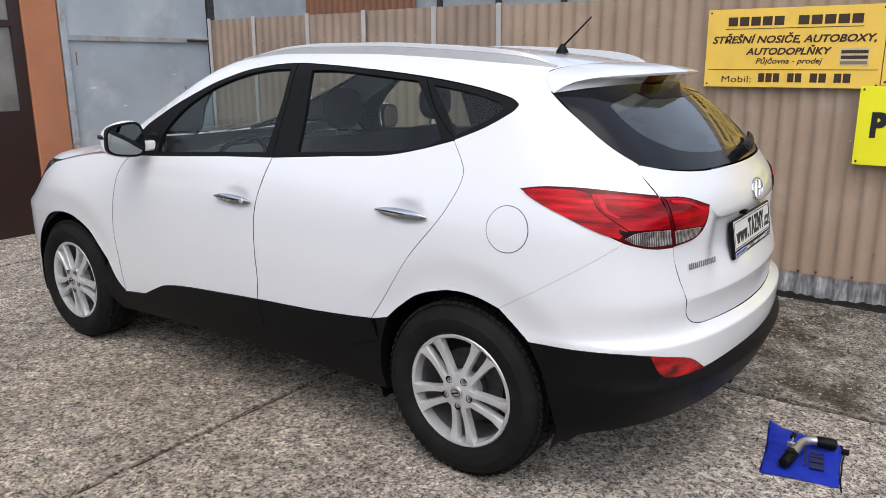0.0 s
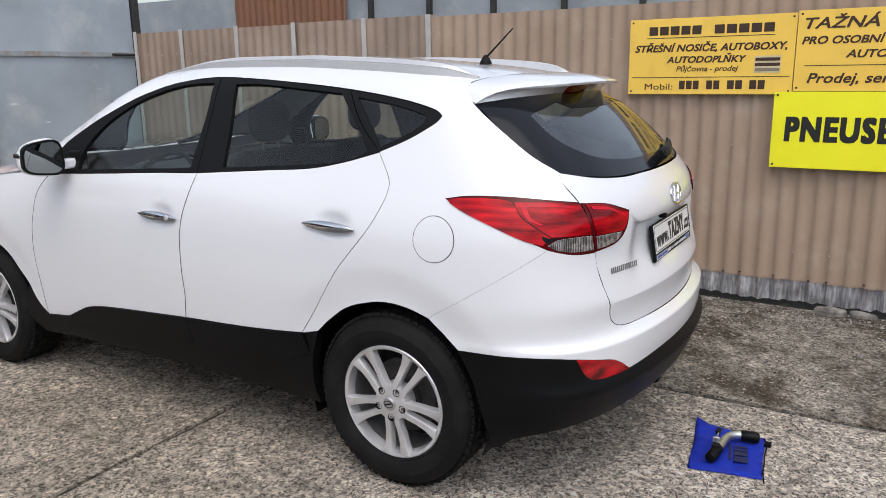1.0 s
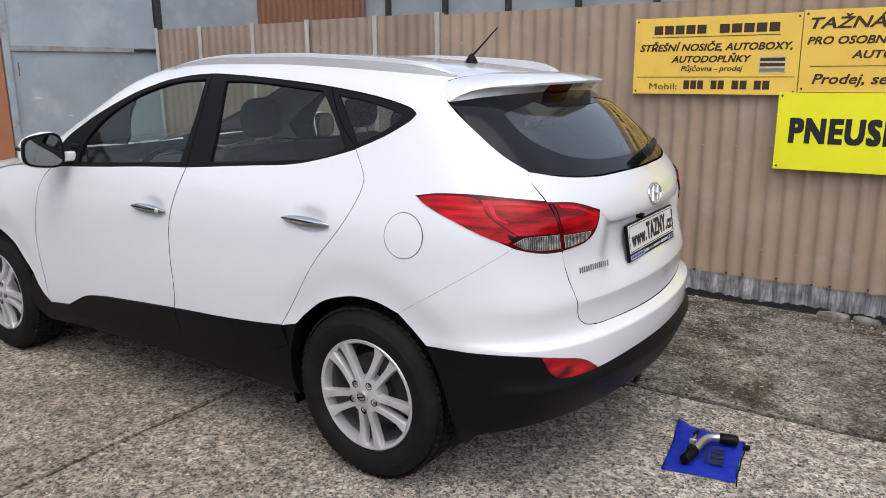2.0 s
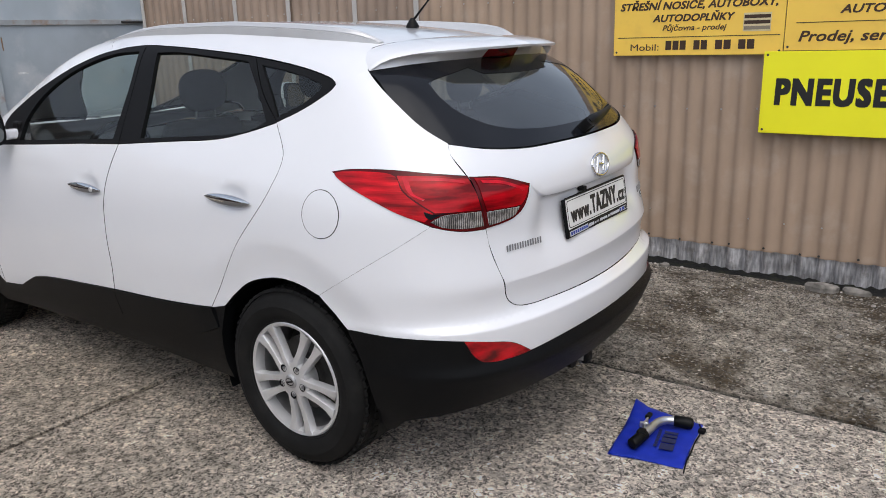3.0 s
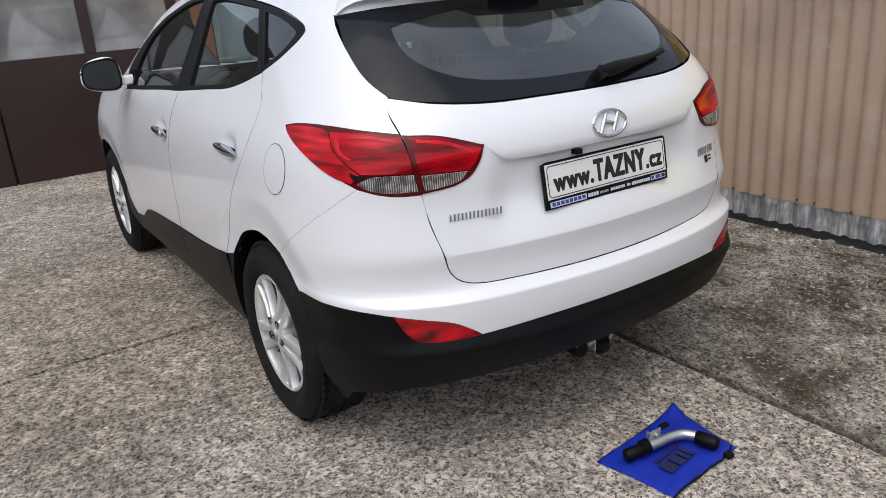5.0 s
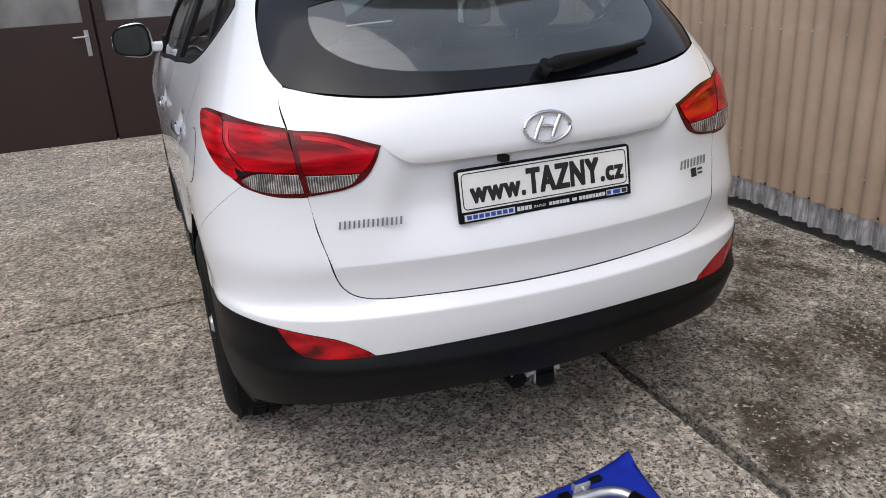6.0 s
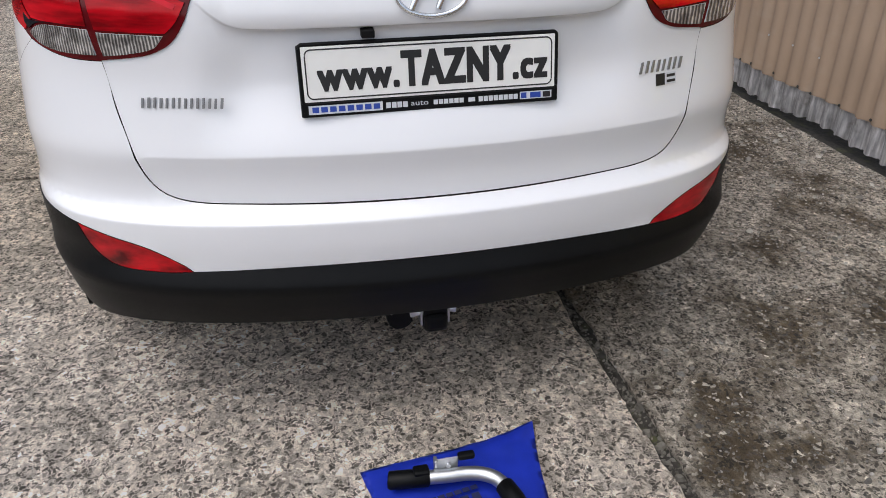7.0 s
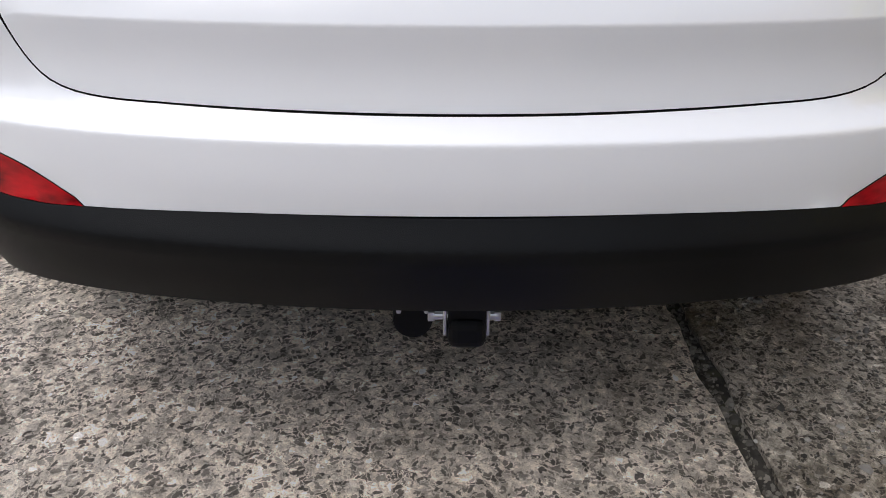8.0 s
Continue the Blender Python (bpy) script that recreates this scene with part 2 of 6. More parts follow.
def rounded(points, step, closed=True):
    """A line through points, curved between them; a point whose last number is True is a corner."""
    pts = [Vector(p[:2]) for p in points]
    corner = [len(p) > 2 and p[2] for p in points]
    n, line = len(pts), []
    for i in range(n if closed else n - 1):
        p1, p2 = pts[i], pts[(i + 1) % n]
        p0 = p1 - (p2 - p1) if corner[i] or (not closed and i == 0) else pts[i - 1]
        p3 = p2 + (p2 - p1) if corner[(i + 1) % n] or (not closed and i == n - 2) else pts[(i + 2) % n]
        count = max(1, math.ceil((p2 - p1).length / step))
        k = (p2 - p1).length
        m1 = (p2 - p0) * (k / ((p1 - p0).length + k))
        m2 = (p3 - p1) * (k / ((p3 - p2).length + k))
        for j in range(count):
            t = j / count
            line.append((2 * t ** 3 - 3 * t * t + 1) * p1 + (t ** 3 - 2 * t * t + t) * m1 + (3 * t * t - 2 * t ** 3) * p2 + (t ** 3 - t * t) * m2)
    if not closed:
        line.append(pts[-1])
    return line


def text(words, size, material_, parent, m, depth=0.0006, name="lettering", width=None, shear=0.0, bold=0.0, label="", align="LEFT", space=1.0):
    """Raised letters in the built-in font, at pose m, squeezed to width."""
    cu = bpy.data.curves.new(name, "FONT")
    cu.body, cu.size, cu.extrude, cu.shear, cu.align_x = words, size, depth, shear, align
    cu.resolution_u, cu.space_character = 3, space
    tmp = bpy.data.objects.new(name, cu)
    scene.collection.objects.link(tmp)
    me = bpy.data.meshes.new_from_object(tmp.evaluated_get(bpy.context.evaluated_depsgraph_get()))
    scene.collection.objects.unlink(tmp)
    bpy.data.objects.remove(tmp)
    xs = [v.co.x for v in me.vertices]
    lo, hi = min(xs), max(xs)
    k = (width - 2 * bold) / (hi - lo) if width else 1
    base = [((v.co.x - lo) * k + bold, v.co.y, v.co.z) for v in me.vertices]
    polys = [tuple(f.vertices) for f in me.polygons]
    if bold:
        # a heavier cut: the same letters set several times, each shifted by the added weight
        verts, faces = [], []
        around = [(0, 0), (-1, -1), (1, -1), (1, 1), (-1, 1), (0, 1), (1, 0), (0, -1), (-1, 0)]
        for j, (dx, dy) in enumerate(around):
            faces += [tuple(i + len(verts) for i in f) for f in polys]
            verts += [(x + dx * bold, y + dy * bold, z * (1 + 0.03 * j)) for x, y, z in base]
    else:
        verts, faces = base, polys
    me = bpy.data.meshes.new(name)
    me.from_pydata(verts, [], faces)
    me.transform(m)
    me.materials.clear()
    me.materials.append(material_)
    ob = new(name, me)
    ob.parent = parent
    if label:
        ob["label"] = label
    return ob


# ---- the shape of the car's body: x to the rear, y to its right, z up, rear axle at x = 0 ----
def table(pairs):
    """A smooth curve through pairs of (place, value)."""
    xs = [p[0] for p in pairs]
    ys = [p[1] for p in pairs]
    n = len(xs)
    d = [(ys[i + 1] - ys[i]) / (xs[i + 1] - xs[i]) for i in range(n - 1)]
    m = [d[0]] + [0.0 if d[i - 1] * d[i] <= 0 else 2 * d[i - 1] * d[i] / (d[i - 1] + d[i]) for i in range(1, n - 1)] + [d[-1]]

    def value(x):
        if x <= xs[0]:
            return ys[0]
        if x >= xs[-1]:
            return ys[-1]
        i = max(k for k in range(n - 1) if xs[k] <= x)
        h = xs[i + 1] - xs[i]
        t = (x - xs[i]) / h
        return ((2 * t ** 3 - 3 * t * t + 1) * ys[i] + (t ** 3 - 2 * t * t + t) * h * m[i]
                + (3 * t * t - 2 * t ** 3) * ys[i + 1] + (t ** 3 - t * t) * h * m[i + 1])
    return value


TOP = table([(-3.56, 0.58), (-3.5, 0.76), (-3.4, 0.90), (-3.2, 0.985), (-3.0, 1.04), (-2.8, 1.084), (-2.5, 1.115), (-2.3, 1.165), (-1.9, 1.381), (-1.5, 1.592), (-1.15, 1.627),
             (-0.75, 1.625), (-0.4, 1.606), (-0.05, 1.574), (0.2, 1.54), (0.4, 1.50), (0.6, 1.46)])
WIDE = table([(0.15, 0.83), (0.25, 0.875), (0.35, 0.90), (0.5, 0.912), (0.7, 0.915), (0.85, 0.906), (0.95, 0.893), (1.05, 0.866), (1.12, 0.836), (1.2, 0.795),
              (1.4, 0.686), (1.6, 0.578), (1.8, 0.478)])
TAIL = table([(0.15, 0.60), (0.22, 0.70), (0.3, 0.785), (0.4, 0.842), (0.460, 0.866), (0.470, 0.8705), (0.477, 0.869), (0.505, 0.8545), (0.518, 0.8495), (0.53, 0.8515), (0.57, 0.8565), (0.618, 0.8562), (0.6225, 0.8545), (0.6265, 0.8495), (0.645, 0.82), (0.652, 0.815), (0.69, 0.814), (0.758, 0.8262), (0.7605, 0.8266), (0.763, 0.8260), (0.85, 0.804), (0.92, 0.792),
              (1.0, 0.793), (1.07, 0.782), (1.12, 0.756), (1.18, 0.708), (1.3, 0.582), (1.4, 0.455), (1.45, 0.365), (1.5, 0.30), (1.55, 0.245), (1.65, 0.147)])
UPPER = table([(-2.2, 0.012), (-1.7, 0.063), (-1.3, 0.011), (-0.8, 0.005), (-0.3, 0.0)])
NOSE = 0.45
XS, SWEEP, SQUARE = -0.3, 0.22, 7.0


def fullness(x, y, z):
    """Below 1 inside the body, 1 on its surface, above 1 outside."""
    top = TOP(x)
    if z >= top:
        return 2.0 + z - top
    base = min(1.0, top - 0.14)
    w = WIDE(z)
    if z > 1.0:
        w *= 1 + UPPER(x) * min(1.0, (z - 1.0) / 0.45)
    else:
        w += 0.018 * math.exp(-((x + 2.64) / 0.35) ** 2) * min(1.0, (1.0 - z) / 0.15)
    if z > base:
        w *= (1 - ((z - base) / (top - base)) ** (7.0 + 12.0 * min(1.0, max(0.0, (x + 2.35) / 0.5)))) ** 0.4545
    # the wheel arches stand in a shallow band with a soft edge
    for ax in (0.0, -2.65):
        d = math.hypot(x - ax, z - 0.34)
        if d < 0.53 and z < 0.9:
            w -= 0.016 * min(1.0, (0.53 - d) / 0.10) * min(1.0, max(0.0, (z - 0.45) / 0.2))
    y = abs(y)
    if x > XS:
        u = max(0.0, (x + SWEEP * y * y - XS) / (TAIL(z) - XS))
        return ((y / w) ** SQUARE + u ** SQUARE) ** (1 / SQUARE)
    if x < -2.37:
        u = min(0.9999, (-2.37 - x) / 1.18 * (1 + NOSE * min(1.0, max(0.0, (z - 0.74) / 0.28))))
        w *= (1 - u ** 4.36) ** (1 / 2.1)
    return y / w


def inside(x, y, z):
    return fullness(x, y, z) < 1


def half_width(x, z):
    """The body's half width at x and z; 0 outside it."""
    if not inside(x, 0, z):
        return 0.0
    a, b = 0.0, 1.0
    for _ in range(24):
        m = (a + b) / 2
        if inside(x, m, z):
            a = m
        else:
            b = m
    return a


def settle(test, a, b):
    """Where test turns from true at a to false at b."""
    for _ in range(26):
        m = (a + b) / 2
        if test(m):
            a = m
        else:
            b = m
    return a


def step_up(a, b, v):
    t = min(1, max(0, (v - a) / (b - a)))
    return t * t * (3 - 2 * t)


LIP = table([(0.0, 1.006), (0.30, 1.004), (0.36, 1.006), (0.39, 1.014), (0.42, 1.034), (0.447, 1.061), (0.48, 1.095)])


def recess(y, z):
    """How far the tailgate lies back round the number plate, below a lip that rises to the lamps."""
    a, down = abs(y), 0.25 * max(0, 0.97 - z)
    side = 1 - step_up(0.335 + down, 0.462 + down, a)
    return 0.026 * side * (1 - step_up(LIP(a) - 0.005, LIP(a) + 0.004, z)) * step_up(0.76, 0.90, z)


def on_side(x, z):
    return (x, -half_width(x, z), z)


def on_tail(y, z):
    x = settle(lambda v: inside(v, y, z), -0.29, 0.98)
    return (x - recess(y, z), y, z)


def on_wrap(s, z):
    a = s / 0.8
    c, d = math.cos(a), math.sin(a)
    r = settle(lambda v: inside(v * c, v * d, z), 0.2, 1.6)
    return (r * c, -r * d, z)


def wrap_at(points):
    return [(math.atan2(-p[1], p[0]) * 0.8, p[2], *p[3:]) for p in points]


def on_hoop(x, s):
    a = s / 0.6
    c, d = math.cos(a), math.sin(a)
    r = settle(lambda v: inside(x, v * d, 1.0 + v * c), 0.02, 1.3)
    return (x, -r * d, 1.0 + r * c)


def hoop_at(points):
    return [(p[0], math.atan2(-p[1], p[2] - 1.0) * 0.6, *p[3:]) for p in points]


def on_hood(x, y):
    return (x, y, settle(lambda v: inside(x, y, v), 0.4, 1.7))


def both_ways(points):
    """A half outline and its mirror image, of points whose first number changes sign."""
    return points + [(-p[0], *p[1:]) for p in points[::-1] if abs(p[0]) > 1e-6]


def sheet(outline, place, step=0.035, gap=0.002, lift=0.0, depth=0.018, extra=(), edge=0.018, hole=None, creases=()):
    """A curved panel: the outline, in the place's own two numbers, filled and laid on the body, with a turned-in rim."""
    line = rounded(outline, edge)
    n = len(line)
    area = sum(line[i - 1].x * line[i].y - line[i].x * line[i - 1].y for i in range(n))
    if area < 0:
        line = line[::-1]
    if gap:
        moved = []
        for i in range(n):
            d = (line[(i + 1) % n] - line[i - 1]).normalized()
            moved.append(line[i] + Vector((-d.y, d.x)) * gap)
        line = moved
    a = np.array([(p.x, p.y) for p in line])
    lo, hi = a.min(0), a.max(0)
    us = [lo[0] + step * (i + 0.5) for i in range(int((hi[0] - lo[0]) / step) + 1)]
    vs = sorted([lo[1] + step * (i + 0.5) for i in range(int((hi[1] - lo[1]) / step) + 1)] + list(extra))
    points = [Vector(p) for p in line]
    joined = [(i, (i + 1) % n) for i in range(n)]
    cut = rounded(hole, edge) if hole else []
    joined += [(n + i, n + (i + 1) % len(cut)) for i in range(len(cut))]
    points += cut
    h = np.array([(p.x, p.y) for p in cut]) if hole else None
    near = np.vstack([a, h]) if hole else a
    for crease in creases:
        joined += [(len(points) + i, len(points) + i + 1) for i in range(len(crease) - 1)]
        points += [Vector(p) for p in crease]
    folds = np.array([p for crease in creases for p in crease]) if creases else np.array([(9.0, 9.0)])

    def within(p, loop):
        nxt = np.roll(loop, -1, axis=0)
        crossed = ((loop[:, 1] > p[1]) != (nxt[:, 1] > p[1]))
        with np.errstate(divide="ignore", invalid="ignore"):
            xs = loop[:, 0] + (p[1] - loop[:, 1]) * (nxt[:, 0] - loop[:, 0]) / (nxt[:, 1] - loop[:, 1])
        return np.count_nonzero(crossed & (p[0] < xs)) % 2 == 1

    for j, v in enumerate(vs):
        for i, u in enumerate(us):
            p = np.array((u + (step * 0.25 if j % 2 else -step * 0.25), v))
            if within(p, a) and not (hole and within(p, h)) and np.min(np.hypot(*(near - p).T)) > min(step, edge * 1.5) * 0.55 and np.min(np.hypot(*(folds - p).T)) > 0.009:
                points.append(Vector(p))
    verts, _, faces, *_ = delaunay_2d_cdt(points, joined, [], 1, 1e-6)
    bm = bmesh.new()
    made = [bm.verts.new(place(v.x, v.y)) for v in verts]
    for f in faces:
        if hole and within(sum((verts[i] for i in f), Vector((0, 0))) / 3, h):
            continue
        bm.faces.new([made[i] for i in f])
    bmesh.ops.delete(bm, geom=[v for v in bm.verts if not v.link_faces], context="VERTS")
    bm.normal_update()
    total = 0
    for f in bm.faces:
        c = f.calc_center_median()
        total += f.normal.dot(c - Vector((min(0.15, max(-2.4, c.x)), 0, 0.75))) * f.calc_area()
    if total < 0:
        bmesh.ops.reverse_faces(bm, faces=bm.faces)
    bm.normal_update()
    normals = {v: v.normal.copy() for v in bm.verts}
    if lift:
        for v in bm.verts:
            v.co += normals[v] * lift
    for f in bm.faces:
        f.smooth = True
    if depth:
        rim = [e for e in bm.edges if len(e.link_faces) == 1]
        outer, inner = {}, {}
        for e in rim:
            for v in e.verts:
                if v not in outer:
                    outer[v] = bm.verts.new(v.co)
                    inner[v] = bm.verts.new(v.co - normals[v] * depth)
        for e in rim:
            loop = e.link_loops[0]
            p, q = loop.vert, loop.link_loop_next.vert
            f = bm.faces.new((outer[q], outer[p], inner[p], inner[q]))
            f.material_index = 1
    return bm


def mirrored(ob, name=None):
    """The same part on the car's other side."""
    me = ob.data.copy()
    me.transform(Matrix.Diagonal((1, -1, 1, 1)))
    me.flip_normals()
    twin = new(name or ob.name.split(".")[0], me)
    twin.parent = ob.parent
    if "label" in ob:
        twin["label"] = ob["label"]
    return twin


def pair(name, bm, mats, parent, label=""):
    ob = part(name, bm, mats, parent, label)
    return ob, mirrored(ob)


# ---- the car ----
car = thing("car", "white compact SUV with black lower cladding parked on concrete", "car")
# turned-in rims are black: the shut lines' shade is painted on them
SKIN = (PAINT, NEAR_BLACK)

# outlines along the side, as (x, z)
PILLAR_LINE = [(-1.03, 1.08), (-1.059, 0.97), (-1.071, 0.875), (-1.066, 0.745), (-1.058, 0.62)]
REAR_LINE = [(-0.040, 1.185), (-0.024, 1.15), (-0.034, 1.09), (-0.085, 0.994), (-0.212, 0.838), (-0.331, 0.663)]
FRONT_LINE = [(-2.132, 0.507), (-2.153, 0.657), (-2.153, 0.806), (-2.139, 0.895), (-2.112, 1.0), (-2.04, 1.075)]
ARCH_FRONT = [(-2.31, 0.575), (-2.41, 0.665), (-2.53, 0.722), (-2.64, 0.738), (-2.76, 0.724), (-2.87, 0.672), (-2.965, 0.585), (-3.02, 0.49)]
WEDGE = [(-2.1205, 0.372, True), (-2.154, 0.395), (-2.191, 0.436), (-2.242, 0.514, True)]
LAMP_EDGE = [(-2.76, 1.0, True), (-2.81, 0.974), (-2.9, 0.93), (-2.99, 0.86), (-3.1, 0.78), (-3.25, 0.72, True)]
SILL_FRONT = [(-1.285, 0.503), (-1.627, 0.48), (-1.769, 0.458), (-1.84, 0.43)]
BELT_FRONT = [(-1.6, 1.113), (-1.3, 1.131)]
BELT_REAR = [(-0.638, 1.174), (-0.408, 1.192), (-0.255, 1.221)]
HANDLES = ((-1.205, 0.955), (-0.258, 0.993))


def on_door(x, z):
    """The side with a shallow cup behind each door handle."""
    y = -half_width(x, z)
    for hx, hz in HANDLES:
        d = ((x - hx - 0.01) / 0.100) ** 2 + ((z - hz - 0.002) / 0.056) ** 2
        if d < 1:
            y += 0.021 * (1 - d) ** 1.7
    return (x, y, z)


def cup_rings(hx, hz):
    return [[(hx + 0.01 + 0.100 * r * math.cos(a), hz + 0.002 + 0.056 * r * math.sin(a)) for a in [k * math.tau / 28 for k in range(29)]] for r in (0.35, 0.6, 0.8, 1.0)]


front_door = sheet([(-1.965, 1.093, True)] + BELT_FRONT + [(-1.014, 1.144, True)] + PILLAR_LINE + [(-1.068, 0.516, True)] + SILL_FRONT + [(-1.944, 0.384, True), (-2.121, 0.367, True)] + FRONT_LINE, on_door, step=0.02, gap=0.0022, creases=cup_rings(*HANDLES[0]))
doors = [pair("front_door", front_door, SKIN, car)]
rear_door = sheet([(-1.014, 1.144, True)] + BELT_REAR + [(-0.105, 1.262, True)] + REAR_LINE + [(-0.403, 0.557, True), (-0.701, 0.533), (-1.068, 0.516, True)] + PILLAR_LINE[::-1], on_door, step=0.02, gap=0.0022, creases=cup_rings(*HANDLES[1]))
doors.append(pair("rear_door", rear_door, SKIN, car))
pair("front_cladding", sheet([(-2.121, 0.367, True), (-1.944, 0.384, True)] + SILL_FRONT[::-1] + [(-1.068, 0.516, True), (-1.036, 0.405, True), (-1.6, 0.37), (-1.93, 0.32, True), (-2.12, 0.29, True)], on_side, lift=0.006, gap=0), (TRIM, TRIM), car, "black plastic door cladding")
pair("rear_cladding", sheet([(-1.068, 0.516, True), (-0.701, 0.533), (-0.403, 0.557, True), (-0.365, 0.48, True), (-0.48, 0.435), (-0.6, 0.41), (-1.032, 0.405, True)], on_side, lift=0.006), (TRIM, TRIM), car, "black plastic door cladding")
pair("sill", sheet([(-2.275, 0.47, True)] + WEDGE[::-1] + [(-2.12, 0.29, True), (-1.93, 0.32, True), (-1.6, 0.37), (-1.036, 0.405, True), (-0.6, 0.41), (-0.48, 0.435), (-0.365, 0.48, True), (-0.385, 0.558, True), (-0.325, 0.577, True),
     (-0.355, 0.46), (-0.362, 0.35), (-0.350, 0.262, True), (-0.75, 0.276), (-1.2, 0.28), (-1.8, 0.272), (-2.2, 0.256, True), (-2.285, 0.33)], on_side, gap=0, depth=0.05), (TRIM, TRIM), car, "black plastic sill panel")
pair("front_fender", sheet([(-1.965, 1.093, True)] + FRONT_LINE[::-1] + WEDGE + ARCH_FRONT + [(-3.03, 0.44, True), (-3.16, 0.6, True)] + LAMP_EDGE[::-1] + [(-2.6, 1.035), (-2.35, 1.075), (-2.1, 1.093)], on_side, gap=0.0016), SKIN, car)
pair("front_bumper", sheet([(-3.03, 0.44, True), (-3.16, 0.6, True), (-3.25, 0.715, True), (-3.47, 0.675, True), (-3.5, 0.45, True), (-3.4, 0.33), (-3.05, 0.31, True)], on_side, gap=0.002, step=0.025), SKIN, car)
pair("front_lip", sheet([(-3.05, 0.31, True), (-3.4, 0.33), (-3.5, 0.45, True), (-3.49, 0.22, True), (-3.05, 0.2, True)], on_side, step=0.03), (TRIM, TRIM), car)
pair("headlamp", sheet(LAMP_EDGE + [(-3.46, 0.685, True), (-3.38, 0.83), (-3.2, 0.925), (-3.0, 0.98), (-2.85, 1.005)], on_side, step=0.025, gap=0.001), (material("headlamp_lens", (0.09, 0.095, 0.10), 0.08, 0.5, vary=0.5, scale=25, coat=1.0), NEAR_BLACK), car, "swept-back clear headlamp")
FENDER_TOP = table([(-3.4, 0.82), (-3.3, 0.88), (-3.2, 0.927), (-3.0, 0.982), (-2.85, 1.006), (-2.76, 1.002), (-2.6, 1.036), (-2.35, 1.076), (-2.1, 1.093)])
HOOD = [(-2.42, 0.0), (-2.36, -0.4), (-2.2, on_side(-2.2, FENDER_TOP(-2.2))[1] + 0.004, True)] + [(x, on_side(x, FENDER_TOP(x))[1] + 0.004) for x in (-2.35, -2.5, -2.7, -2.9, -3.05, -3.2)] + [(-3.36, -0.45, True), (-3.43, 0.0)]
part("bonnet", sheet(HOOD + [(x, -y, *c) for x, y, *c in HOOD[-2:0:-1]], on_hood, step=0.05, depth=0.01), (PAINT, PAINT), car)
part("grille", boxed(-3.52, -3.40, -0.45, 0.45, 0.35, 0.70, 0.03), TRIM, car)

# greenhouse: roof, pillars, glass, as (x, y, z)
DOOR_TOP = [(-1.995, 1.197), (-1.838, 1.306), (-1.64, 1.402), (-1.485, 1.469), (-1.345, 1.511)]
ROOF_EDGE = [(x, on_side(x, z)[1], z) for x, z in ((-1.2, 1.532), (-1.055, 1.539), (-0.9, 1.533), (-0.67, 1.518), (-0.34, 1.488), (-0.08, 1.452), (0.08, 1.416))] + [(0.112, on_side(0.112, 1.3995)[1], 1.3995), (0.121, on_side(0.121, 1.389)[1], 1.389, True)]
roof_half = hoop_at(ROOF_EDGE + [(0.170, -0.650, 1.409), (0.212, -0.618, 1.430, True), (0.15, -0.53, 1.515, True), (0.2, -0.3, 1.53)])
edge_0 = hoop_at([(-1.30, on_side(-1.30, 1.518)[1], 1.518)])[0]
roof_half = [(-1.30, edge_0[1], True)] + roof_half
roof_outline = [(-1.44, 0.0), (-1.42, 0.3), (-1.39, 0.46, True)] + roof_half + [(0.22, 0.0)]
roof_outline += [(x, -s, *c) for x, s, *c in roof_outline[-2:0:-1]]
part("roof", sheet(roof_outline, on_hoop, gap=0, step=0.045, lift=-0.0006), SKIN, car)
a_pillar = [(-1.30, edge_0[1], True)] + hoop_at([(x, on_side(x, z)[1], z) for x, z in DOOR_TOP[::-1]]) + hoop_at([(-1.965, on_side(-1.965, 1.093)[1], 1.093, True), (-2.1, on_side(-2.1, 1.093)[1], 1.093, True), (-2.2, -0.83, 1.085, True)])
screen_edge = [(-2.36, 0.57, True), (-2.05, 0.55), (-1.7, 0.50), (-1.39, 0.46, True)]
pair("a_pillar", sheet(a_pillar + screen_edge, on_hoop, gap=0, step=0.03), SKIN, car)
WS = [(-1.44, 0.0), (-1.42, 0.3), (-1.39, 0.46, True), (-1.7, 0.50), (-2.05, 0.55), (-2.36, 0.57, True), (-2.42, 0.3), (-2.44, 0.0)]
part("windscreen", sheet(WS + [(x, -s, *c) for x, s, *c in WS[-2:0:-1]], on_hoop, gap=0.002, lift=-0.003, depth=0.004), (PANE, NEAR_BLACK), car)

# side windows, as (x, z): a black surround, then the pane set into it
GLASS_F = [(-1.81, 1.119, True), (-1.45, 1.139), (-1.063, 1.161, True), (-1.062, 1.29), (-1.066, 1.40), (-1.083, 1.513, True), (-1.245, 1.506), (-1.38, 1.480), (-1.528, 1.424), (-1.678, 1.333), (-1.765, 1.25), (-1.797, 1.198)]
GLASS_R = [(-0.874, 1.172, True), (-0.414, 1.205), (-0.244, 1.227), (-0.159, 1.262, True), (-0.242, 1.353), (-0.359, 1.469, True), (-0.544, 1.485), (-0.808, 1.506), (-0.949, 1.506, True), (-0.896, 1.308)]
GLASS_Q = [(-0.177, 1.355), (-0.109, 1.278, True), (0.005, 1.332), (0.062, 1.382), (0.025, 1.401), (-0.109, 1.431), (-0.275, 1.455, True)]
pair("front_window_frame", sheet([(-1.965, 1.092, True)] + DOOR_TOP + [(-1.2, 1.529), (-1.057, 1.537, True), (-1.032, 1.35), (-1.015, 1.144, True), (-1.3, 1.131), (-1.6, 1.113)], on_side, gap=0.001, step=0.02, lift=0.001, edge=0.012, hole=GLASS_F), (SATIN, SATIN), car, "satin black window surround")
